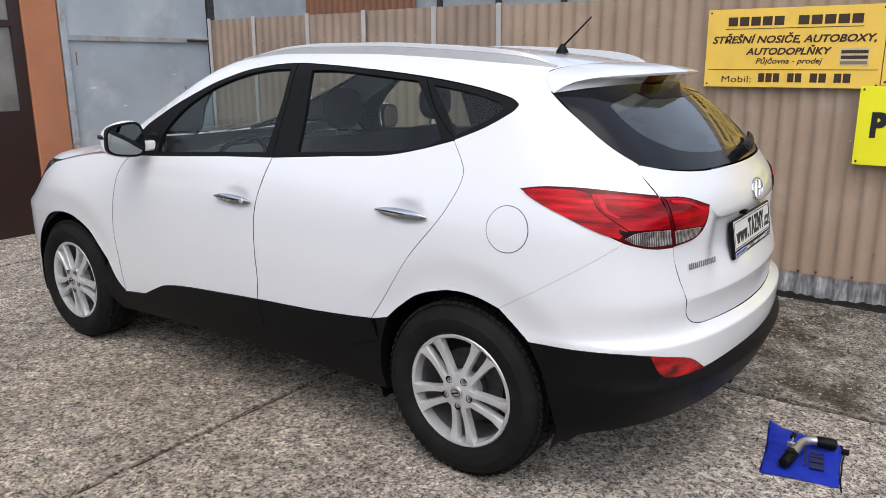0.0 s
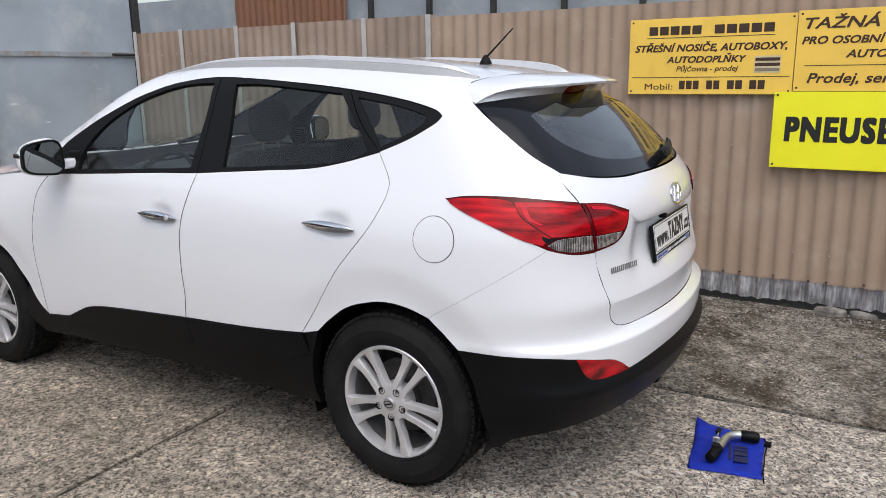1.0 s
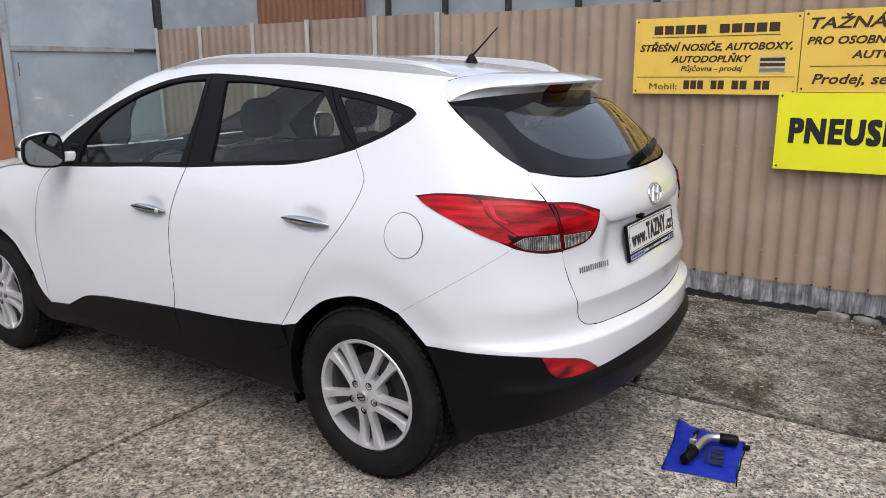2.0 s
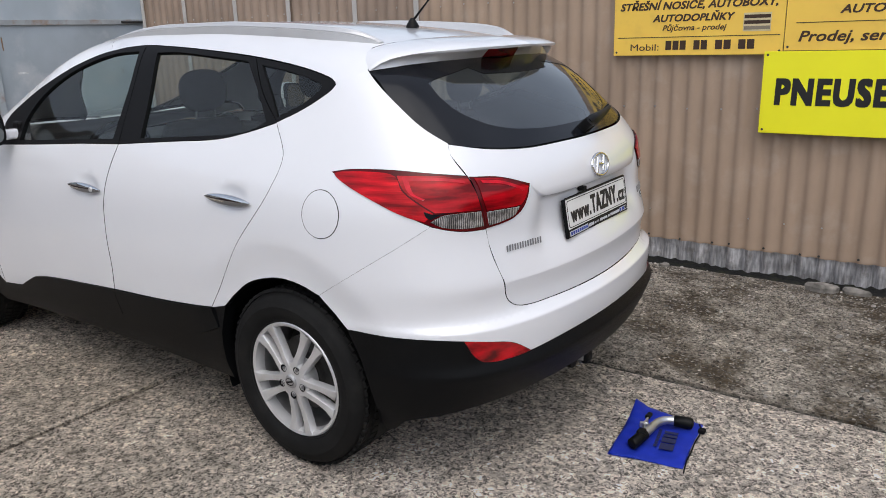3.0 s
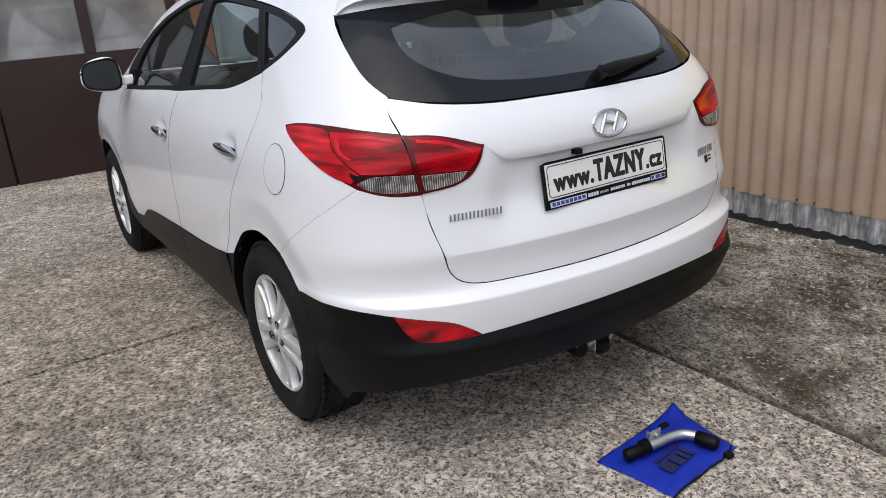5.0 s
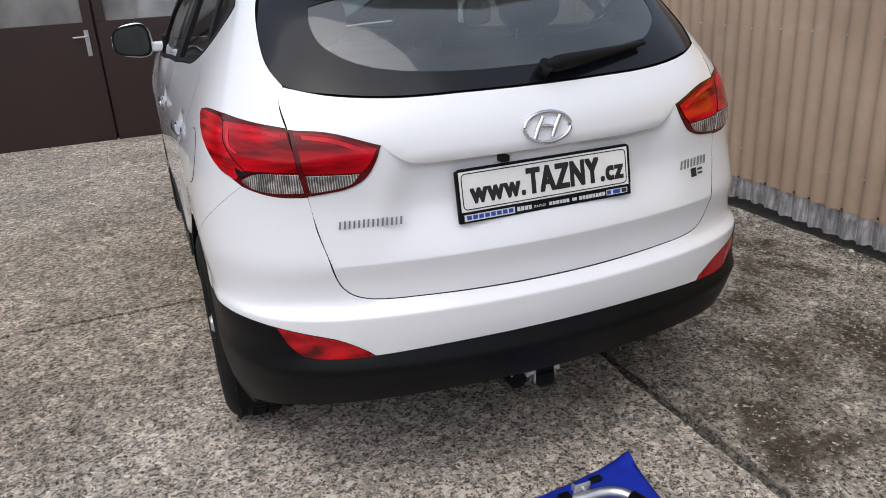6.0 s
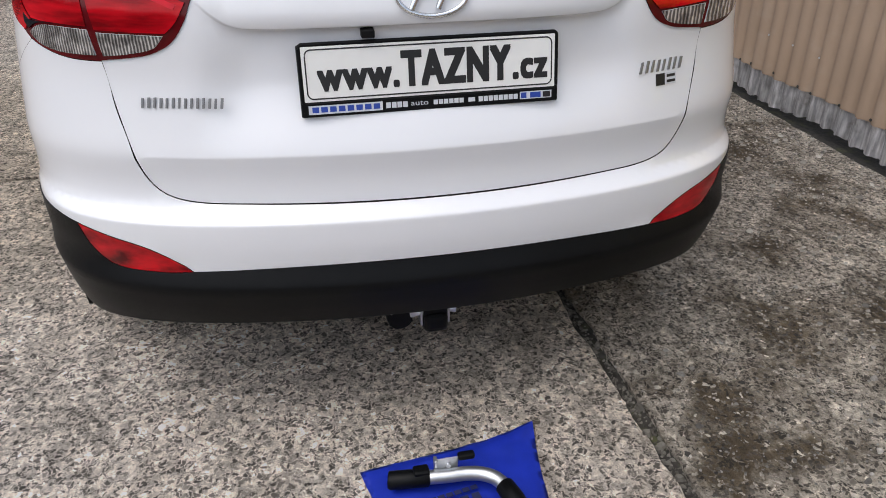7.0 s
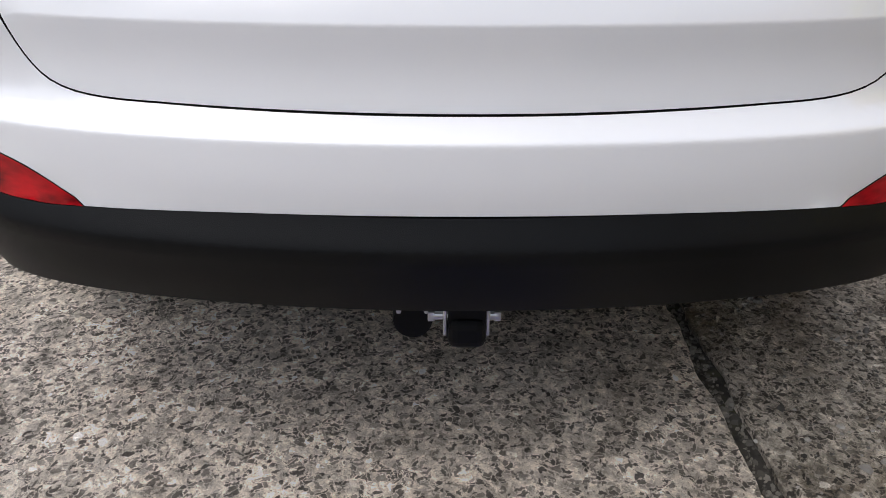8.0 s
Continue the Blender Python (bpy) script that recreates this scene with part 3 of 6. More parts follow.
pair("front_side_glass", sheet(GLASS_F, on_side, gap=-0.006, lift=-0.009, depth=0.003), (PANE, NEAR_BLACK), car, "clear door glass")
pair("rear_window_frame", sheet([(-1.013, 1.144, True), (-1.03, 1.35), (-1.053, 1.537, True), (-0.9, 1.530), (-0.67, 1.515), (-0.325, 1.483, True), (-0.225, 1.36), (-0.105, 1.263, True), (-0.255, 1.221), (-0.408, 1.192), (-0.638, 1.174)], on_side, gap=0.001, step=0.02, lift=0.001, edge=0.012, hole=GLASS_R), (SATIN, SATIN), car, "satin black window surround")
pair("rear_side_glass", sheet(GLASS_R, on_side, gap=-0.006, lift=-0.009, depth=0.003), (PANE, NEAR_BLACK), car, "clear door glass")
pair("quarter_window_frame", sheet([(-0.322, 1.482, True), (-0.08, 1.448), (0.07, 1.415), (0.118, 1.393), (0.096, 1.363), (0.012, 1.312), (-0.103, 1.263, True), (-0.222, 1.36)], on_side, gap=0.001, step=0.02, lift=0.0015, edge=0.012, hole=GLASS_Q), (SATIN, SATIN), car, "satin black window surround")
pair("quarter_glass", sheet(GLASS_Q, on_side, gap=-0.005, lift=-0.005, depth=0.003, step=0.025), (PANE_QUARTER, NEAR_BLACK), car, "dark quarter glass")

# quarter panels, bumper and tailgate
LAMP_UNDER = [(0.497, -0.807, 1.004), (0.386, -0.832, 1.052), (0.285, -0.835, 1.088), (0.211, -0.826, 1.123, True)]
LAMP_OVER = [(0.295, -0.81, 1.136), (0.435, -0.774, 1.138), (0.565, -0.707, 1.125), (0.623, -0.655, 1.115, True)]
quarter = [(x, on_side(x, z)[1], z, *c) for x, z, *c in [(-0.105, 1.262, True)] + REAR_LINE + [(-0.403, 0.557, True), (-0.325, 0.577, True), (-0.27, 0.629), (-0.18, 0.693), (-0.065, 0.73), (0.015, 0.738), (0.10, 0.728)]]
quarter += [(0.178, -0.908, 0.705, True), (0.565, -0.772, 0.969, True)] + LAMP_UNDER + LAMP_OVER
quarter += [(0.566, -0.653, 1.175), (0.545, -0.637, 1.209, True), (0.46, -0.655, 1.258), (0.35, -0.651, 1.335), (0.207, -0.611, 1.436, True), (0.119, on_side(0.119, 1.390)[1], 1.390, True), (0.110, on_side(0.110, 1.375)[1], 1.375), (0.096, -0.697, 1.363), (0.012, -0.732, 1.312)]
pair("rear_quarter_panel", sheet(wrap_at(quarter), on_wrap, gap=0, step=0.025), SKIN, car)
TG_SIDE = [(0.697, -0.623, 0.857), (0.727, -0.605, 0.771), (0.727, -0.586, 0.706), (0.737, -0.555, 0.673), (0.755, -0.501, 0.657), (0.782, -0.39, 0.652), (0.81, -0.19, 0.648)]
FOG_TOP = [(0.759, -0.603, 0.560), (0.714, -0.688, 0.584), (0.664, -0.748, 0.598, True)]
EDGE = [(0.834, -0.28, 0.517), (0.783, -0.523, 0.508, True)] + FOG_TOP + [(0.60, -0.80, 0.607), (0.508, -0.851, 0.610), (0.426, -0.877, 0.609), (0.298, -0.90, 0.605, True)]


def rim_at(x, y, z, *corner):
    """Where a point near the body lies on its skin, as seen from behind: (y, z)."""
    return (on_wrap(math.atan2(-y, x) * 0.8, z)[1], z, *corner)


def round_the_back(left):
    """An outline of one half, from the car's middle to its middle, and its twin."""
    flat = wrap_at(left)
    return flat + [(-p[0], *p[1:]) for p in flat[::-1] if abs(p[0]) > 1e-6]


bumper = [(0.82, 0, 0.647)] + TG_SIDE[::-1] + [(0.682, -0.634, 0.943, True), (0.646, -0.689, 0.944), (0.613, -0.73, 0.952), (0.565, -0.772, 0.969, True), (0.178, -0.908, 0.705, True), (0.245, -0.903, 0.65), (0.298, -0.90, 0.605, True)] + EDGE[-2::-1] + [(0.851, 0, 0.520)]
part("rear_bumper", sheet(round_the_back(bumper), on_wrap, step=0.025, gap=0.0008, extra=(0.607, 0.612, 0.616, 0.6185, 0.6205, 0.6225, 0.6245, 0.6265, 0.629, 0.634, 0.640, 0.645)), SKIN, car)
FOG_UNDER = [(0.76, -0.59, 0.505), (0.705, -0.692, 0.512), (0.684, -0.722, 0.540)]
lower = [(0.851, 0, 0.518)] + EDGE[:2] + FOG_UNDER + EDGE[4:] + [(0.352, -0.89, 0.50), (0.385, -0.88, 0.37), (0.405, -0.86, 0.236, True), (0.440, -0.848, 0.246, True), (0.475, -0.83, 0.290), (0.56, -0.775, 0.318), (0.66, -0.69, 0.342), (0.74, -0.5, 0.356), (0.80, -0.2, 0.360), (0.81, 0, 0.360)]
part("lower_bumper", sheet(round_the_back(lower), on_wrap, step=0.025, gap=0.0004, lift=0.002, depth=0.04, extra=(0.495, 0.488, 0.481, 0.476, 0.471)), (TRIM, TRIM), car, "black grained plastic lower bumper")
pair("rear_reflector", sheet(wrap_at([(0.783, -0.523, 0.508, True)] + FOG_TOP + FOG_UNDER[::-1]), on_wrap, gap=0.0008, step=0.02, lift=0.001), (RED_FOG, NEAR_BLACK), car, "red reflector lens")
tg = [(0.0, 1.166), (-0.2, 1.167), (-0.38, 1.169), (-0.54, 1.184)] + [(y - 0.0016, *rest) for y, *rest in (rim_at(0.545, -0.637, 1.208, True), rim_at(0.566, -0.653, 1.175), rim_at(0.626, -0.655, 1.117, True))] + [rim_at(0.669, -0.648, 1.03), rim_at(0.682, -0.636, 0.943)] + [rim_at(*p) for p in TG_SIDE] + [(0.0, 0.647)]
tailgate = part("tailgate", sheet(both_ways(tg), on_tail, step=0.025, gap=0.0022, creases=[[(-0.45 + 0.9 * k / 90, LIP(abs(-0.45 + 0.9 * k / 90)) + d) for k in range(91)] for d in (0.005, 0.0015, -0.002, -0.006)], extra=(0.748, 0.754, 0.757, 0.7585, 0.7605, 0.7625, 0.764, 0.767, 0.772, 0.655, 0.66)), SKIN, car)
glass = [(0.0, 1.171), (-0.2, 1.172), (-0.38, 1.174), (-0.54, 1.189), rim_at(0.54, -0.633, 1.212), rim_at(0.457, -0.654, 1.262), rim_at(0.346, -0.650, 1.338), rim_at(0.204, -0.613, 1.438, True), (-0.58, 1.448), (-0.3, 1.462), (0.0, 1.466)]
view = [(0.0, 1.215), (-0.25, 1.22), (-0.43, 1.245), (-0.52, 1.295), (-0.535, 1.345), (-0.522, 1.392, True), (-0.47, 1.404), (-0.27, 1.430, True), (-0.235, 1.407, True), (0.0, 1.402)]
part("rear_window_band", sheet(both_ways(glass), on_tail, gap=0, lift=-0.003, depth=0.004, step=0.025, hole=both_ways(view)), (GLOSS, NEAR_BLACK), car, "black band round the rear glass")
part("rear_window", sheet(both_ways(view), on_tail, gap=-0.003, lift=-0.0045, depth=0.003), (PANE_DARK, NEAR_BLACK), car, "tinted rear window")

# tail lamps
outer_lamp = wrap_at([(0.577, -0.762, 0.965)] + LAMP_UNDER + LAMP_OVER[:-1] + [(0.626, -0.650, 1.113, True), (0.656, -0.650, 1.064), (0.673, -0.642, 1.01), (0.682, -0.631, 0.943, True), (0.646, -0.689, 0.944), (0.613, -0.73, 0.952)])
lamp, lamp_r = pair("tail_lamp", sheet(outer_lamp, on_wrap, gap=0.001, step=0.02, lift=0.001), (RED_BASE, NEAR_BLACK), car, "wraparound red tail lamp")
rib_area = wrap_at([(0.227, -0.828, 1.116), (0.259, -0.82, 1.125), (0.391, -0.793, 1.129), (0.446, -0.782, 1.118), (0.477, -0.792, 1.077), (0.525, -0.782, 1.041), (0.571, -0.761, 1.009, True), (0.551, -0.779, 0.985, True), (0.504, -0.805, 0.998), (0.387, -0.833, 1.046), (0.271, -0.835, 1.091)])
main_area = wrap_at([(0.450, -0.780, 1.121, True), (0.563, -0.714, 1.118), (0.630, -0.656, 1.105, True), (0.656, -0.651, 1.064), (0.671, -0.647, 1.009, True), (0.625, -0.708, 1.010), (0.600, -0.735, 1.010), (0.575, -0.758, 1.011, True), (0.528, -0.780, 1.044), (0.480, -0.790, 1.080)])
guide_area = wrap_at([(0.465, -0.774, 1.117, True), (0.563, -0.714, 1.113), (0.62, -0.664, 1.100, True), (0.622, -0.664, 1.092, True), (0.563, -0.714, 1.104), (0.485, -0.765, 1.105, True), (0.51, -0.775, 1.07), (0.545, -0.764, 1.052, True), (0.537, -0.77, 1.050), (0.496, -0.785, 1.073)])
wedge_area = wrap_at([(0.545, -0.776, 1.017, True), (0.571, -0.761, 1.007), (0.622, -0.711, 1.0095, True), (0.595, -0.741, 1.0055), (0.578, -0.757, 0.999), (0.566, -0.767, 0.990, True), (0.552, -0.776, 1.0)])
white_area = wrap_at([(0.566, -0.769, 0.983, True), (0.591, -0.745, 1.0), (0.622, -0.713, 1.004), (0.671, -0.647, 1.003, True), (0.677, -0.640, 0.955, True), (0.631, -0.708, 0.956), (0.592, -0.749, 0.966)])
inner = [rim_at(0.63, -0.654, 1.112, True), (-0.565, 1.102), (-0.447, 1.064, True), (-0.464, 1.025), (-0.497, 0.981), (-0.54, 0.959), (-0.582, 0.951), rim_at(0.682, -0.635, 0.944, True), rim_at(0.674, -0.643, 1.0), rim_at(0.657, -0.651, 1.06)]
inner_red = [(-0.647, 1.104, True), (-0.56, 1.093), (-0.460, 1.056, True), (-0.482, 1.021), (-0.504, 1.001, True), (-0.57, 1.002), (-0.637, 1.004, True), (-0.643, 1.04)]
inner_guide = [(-0.632, 1.097, True), (-0.56, 1.085), (-0.476, 1.052, True), (-0.482, 1.043, True), (-0.56, 1.075), (-0.630, 1.087, True)]
inner_white = [(-0.636, 0.999, True), (-0.57, 0.998), (-0.510, 0.996, True), (-0.531, 0.973), (-0.581, 0.961), (-0.630, 0.955, True)]
lamp2, lamp2_r = pair("inner_tail_lamp", sheet(inner, on_tail, gap=0.0018, lift=0.003, step=0.02), (RED_BASE, NEAR_BLACK), car, "red inner tail lamp on the tailgate")
for outer_, inner_, flip in ((lamp, lamp2, False), (lamp_r, lamp2_r, True)):
    made = [part("ribbed_lens", sheet(rib_area, on_wrap, gap=0, step=0.02, lift=0.0035, depth=0.003), (RED, RED_DARK), outer_, "bright red ribbed lens"),
            part("red_lens", sheet(main_area, on_wrap, gap=0, step=0.02, lift=0.0035, depth=0.003), (RED_PLAIN, RED_DARK), outer_, "smooth red lens"),
            part("light_guide", sheet(guide_area, on_wrap, gap=0, step=0.012, lift=0.0048, depth=0.002, edge=0.008), (RED_BRIGHT, RED), outer_, "brighter red light guide"),
            part("clear_lens", sheet(white_area, on_wrap, gap=0, step=0.012, lift=0.0035, depth=0.003, edge=0.012), (CLEAR, PALE_INK), outer_, "clear reversing lamp lens"),
            part("dark_wedge", sheet(wedge_area, on_wrap, gap=0, step=0.012, lift=0.0042, depth=0.002, edge=0.008), (GLOSS, GLOSS), outer_, "near-black moulding over the clear lens"),
            part("red_lens", sheet(inner_red, on_tail, gap=0, lift=0.006, step=0.02, depth=0.003), (RED_PLAIN, RED_DARK), inner_, "smooth red lens"),
            part("light_guide", sheet(inner_guide, on_tail, gap=0, lift=0.0072, step=0.012, depth=0.002, edge=0.008), (RED_BRIGHT, RED), inner_, "brighter red light guide"),
            part("clear_lens", sheet(inner_white, on_tail, gap=0, lift=0.006, step=0.012, depth=0.003, edge=0.012), (CLEAR, PALE_INK), inner_, "clear lamp lens")]
    if flip:
        for ob in made:
            ob.data.transform(Matrix.Diagonal((1, -1, 1, 1)))
            ob.data.flip_normals()

# fuel flap: a disc laid on the panel, with a dark joint round it
flap = [(math.atan2(0.875, 0.193 + 0.079 * math.cos(a)) * 0.8, 0.986 + 0.077 * math.sin(a)) for a in [k * math.tau / 24 for k in range(24)]]
ring = [(u + 0.0022 * math.cos(k * math.tau / 24) * -1, v + 0.0022 * math.sin(k * math.tau / 24)) for k, (u, v) in enumerate(flap)]
part("flap_joint", sheet(ring, on_wrap, gap=0, lift=0.0010, depth=0.002, step=0.03), (NEAR_BLACK, NEAR_BLACK), car)
part("fuel_flap", sheet(flap, on_wrap, gap=0, lift=0.0014, depth=0.001, step=0.03), (PAINT, PAINT), car, "round white fuel flap")

# roof rails, spoiler, aerial
RAIL_TOP = table([(-1.53, 1.545), (-1.48, 1.562), (-1.36, 1.588), (-1.2, 1.611), (-1.0, 1.622), (-0.65, 1.621), (-0.33, 1.607), (-0.1, 1.591), (0.03, 1.574), (0.1, 1.553), (0.15, 1.528)])
RAIL_OUT = table([(-1.53, 0.522), (-1.2, 0.522), (-0.6, 0.525), (-0.1, 0.525), (0.05, 0.505), (0.15, 0.475)])


def rail(side):
    """A slim rail along the roof's edge, with a fine groove under its top."""
    bm = bmesh.new()
    rings = []
    for k in range(57):
        x = -1.53 + 1.68 * k / 56
        y = RAIL_OUT(x)
        low, top = on_hood(x, y)[2] - 0.004, max(RAIL_TOP(x), on_hood(x, y)[2] + 0.002)
        inner = on_hood(x, y - 0.045)[2] - 0.004
        h = top - low
        w = min(0.036, 0.012 + h * 0.8)
        ring_ = [(y + 0.004, low), (y + 0.003, low + h * 0.58), (y - 0.0015, low + h * 0.62), (y + 0.001, low + h * 0.68), (y - 0.004, top - 0.003), (y - 0.010, top), (y - w + 0.006, max(top - 0.004, inner + 0.002)), (y - w, inner)]
        rings.append([bm.verts.new((x, side * a, b)) for a, b in ring_])
    for a, b in zip(rings, rings[1:]):
        for k in range(7):
            bm.faces.new((a[k], a[k + 1], b[k + 1], b[k]))
    bm.faces.new(rings[0])
    bm.faces.new(rings[-1])
    bmesh.ops.recalc_face_normals(bm, faces=bm.faces)
    return smooth(bm, 35)


for side in (-1, 1):
    part("roof_rail", rail(side), SILVER, car, "silver roof rail")


def along(points, t):
    """A place on a curve through points that stand at even or given steps."""
    return Vector([table([(p[0], p[k]) for p in points])(t) for k in (1, 2, 3)])


def spoiler():
    bm = bmesh.new()
    front = [(0, 0.215, 0.0, on_hood(0.215, 0)[2] + 0.001), (0.5, 0.20, 0.30, on_hood(0.20, 0.30)[2] + 0.001), (0.8, 0.165, 0.485, on_hood(0.165, 0.485)[2] + 0.001), (0.9, 0.158, 0.55, 1.499), (0.96, 0.178, 0.592, 1.468), (1.0, 0.210, 0.616, 1.437)]
    tip = [(0, 0.487, 0.0, 1.504), (0.5, 0.435, 0.30, 1.499), (0.8, 0.335, 0.49, 1.489), (0.9, 0.285, 0.565, 1.477), (0.96, 0.25, 0.605, 1.459), (1.0, 0.222, 0.622, 1.438)]
    face = [(0, 0.385, 0.0, 1.492), (0.5, 0.362, 0.30, 1.490), (0.8, 0.275, 0.49, 1.481), (0.9, 0.247, 0.565, 1.469), (0.96, 0.234, 0.603, 1.454), (1.0, 0.218, 0.620, 1.436)]
    under = [(t, on_tail(y, z)[0] - 0.003, y, z) for t, y, z in ((0, 0.0, 1.456), (0.5, 0.30, 1.454), (0.8, 0.49, 1.448), (0.9, 0.565, 1.441), (0.96, 0.603, 1.436))] + [(1.0, 0.212, 0.618, 1.432)]
    rows = []
    n = 48
    for i in range(n + 1):
        t = -1 + 2 * i / n
        k, sign = abs(t), -1 if t < 0 else 1
        f, e, m, u = along(front, k), along(tip, k), along(face, k), along(under, k)
        d = e - f
        thick = 0.016 * (1 - k ** 6) + 0.002
        prof = [f, f + d * 0.35 + Vector((0, 0, 0.010 * (1 - k ** 4))), f + d * 0.75 + Vector((0, 0, 0.009 * (1 - k ** 4))), e + Vector((-0.006, 0, 0.001)), e + Vector((0, 0, -0.004)), e + Vector((-0.006, 0, -thick * 0.7)), m + (e - m) * 0.25 + Vector((0, 0, -0.002)), m, u]
        rows.append([bm.verts.new((p.x, p.y * sign, p.z)) for p in prof])
    for a, b in zip(rows, rows[1:]):
        for k in range(len(a) - 1):
            bm.faces.new((a[k], a[k + 1], b[k + 1], b[k]))
    bmesh.ops.recalc_face_normals(bm, faces=bm.faces)
    return smooth(bm, 50)


sp = part("spoiler", spoiler(), PAINT, car, "white roof spoiler")


def brake_lamp(y0, y1, x0, x1, z0, z1, thick):
    """A lens on the spoiler's rear-facing underside, wider at its foot."""
    bm = bmesh.new()
    n = 12
    rows = []
    for k in range(n + 1):
        t = -1 + 2 * k / n
        bow = 0.02 * t * t
        rows.append([bm.verts.new(p) for p in ((x1 - bow, y1 * t, z1), (x1 + thick - bow, y1 * t, z1 - 0.001), (x0 + thick - bow, y0 * t, z0 + 0.001), (x0 - bow, y0 * t, z0))])
    for a, b in zip(rows, rows[1:]):
        for k in range(3):
            bm.faces.new((a[k], a[k + 1], b[k + 1], b[k]))
    bm.faces.new(rows[0])
    bm.faces.new(rows[-1])
    bmesh.ops.recalc_face_normals(bm, faces=bm.faces)
    return bm


lamp3 = part("brake_lamp", brake_lamp(0.152, 0.13, on_tail(0, 1.456)[0] - 0.001, 0.386, 1.456, 1.4925, 0.006), RED_DARK, sp, "dark red high brake lamp")
part("housing", boxed(0.30, 0.35, -0.12, 0.12, 1.42, 1.45, 0.004), NEAR_BLACK, lamp3)
part("aerial_base", lathe([(0, 0.0), (0.028, 0.0), (0.026, 0.01), (0.014, 0.03), (0.006, 0.04), (0, 0.04)], 20, "Z"), SATIN, car).location = (-0.055, -0.02, 1.574)
part("aerial", tube([(-0.05 + 0.125 * t, -0.02, 1.605 + 0.115 * t) for t in [k / 8 for k in range(9)]], [0.005 - 0.002 * k / 8 for k in range(9)], 8), SATIN, car, "black rod aerial")


# wheels
HUBCAP = material("hub_cap_grey", (0.45, 0.45, 0.46), 0.35, 0.6)
def spoke(a, w):
    """One half of a double spoke, from hub to rim, at angle a."""
    bm = bmesh.new()
    rows = []
    for r, off, half, yf, th in [(0.045, 0.018, 0.015, -0.015, 0.03), (0.08, 0.022, 0.0125, -0.012, 0.03), (0.12, 0.027, 0.0125, -0.006, 0.03), (0.16, 0.032, 0.0145, -0.004, 0.03), (0.19, 0.037, 0.019, -0.007, 0.03), (0.207, 0.041, 0.025, -0.008, 0.02)]:
        o = off * w
        pts = [(o - half, yf + th), (o - half * 0.97, yf + 0.003), (o - half * 0.85, yf), (o + half * 0.85, yf), (o + half * 0.97, yf + 0.003), (o + half, yf + th)]
        rows.append([bm.verts.new((r * math.cos(a) - q * math.sin(a), y, r * math.sin(a) + q * math.cos(a))) for q, y in pts])
    for p, q in zip(rows, rows[1:]):
        for k in range(5):
            bm.faces.new((p[k], p[k + 1], q[k + 1], q[k]))
    bmesh.ops.recalc_face_normals(bm, faces=bm.faces)
    return smooth(bm, 50)


def tyre():
    prof = [(0.213, 0.03), (0.222, -0.004), (0.229, -0.010), (0.232, -0.009), (0.240, -0.017), (0.262, -0.024), (0.285, -0.025), (0.287, -0.023), (0.305, -0.019), (0.322, -0.006), (0.331, 0.012), (0.336, 0.035), (0.338, 0.10), (0.336, 0.165), (0.331, 0.19), (0.31, 0.215), (0.24, 0.21), (0.213, 0.18)]
    return lathe(prof, 96)


def tread_blocks():
    """The tread's lugs, one ring at each shoulder and two between."""
    bm = bmesh.new()
    for row, (y0, y1, r0) in enumerate([(0.008, 0.050, 0.332), (0.057, 0.097, 0.339), (0.104, 0.144, 0.339), (0.151, 0.193, 0.332)]):
        for k in range(64):
            a = (k + 0.5 * (row % 2)) * math.tau / 64
            made = bmesh.ops.create_cube(bm, size=1)["verts"]
            bmesh.ops.scale(bm, vec=(0.026, y1 - y0, 0.012), verts=made)
            bmesh.ops.rotate(bm, matrix=Matrix.Rotation(0.25 if row in (0, 3) else -0.3, 3, "Z"), verts=made)
            if row in (0, 3):
                bmesh.ops.rotate(bm, matrix=Matrix.Rotation(radians(-20 if row == 0 else 20), 3, "X"), verts=made)
            bmesh.ops.translate(bm, vec=(0, (y0 + y1) / 2, r0), verts=made)
            bmesh.ops.rotate(bm, matrix=Matrix.Rotation(a, 3, "Y"), verts=made)
    return bm


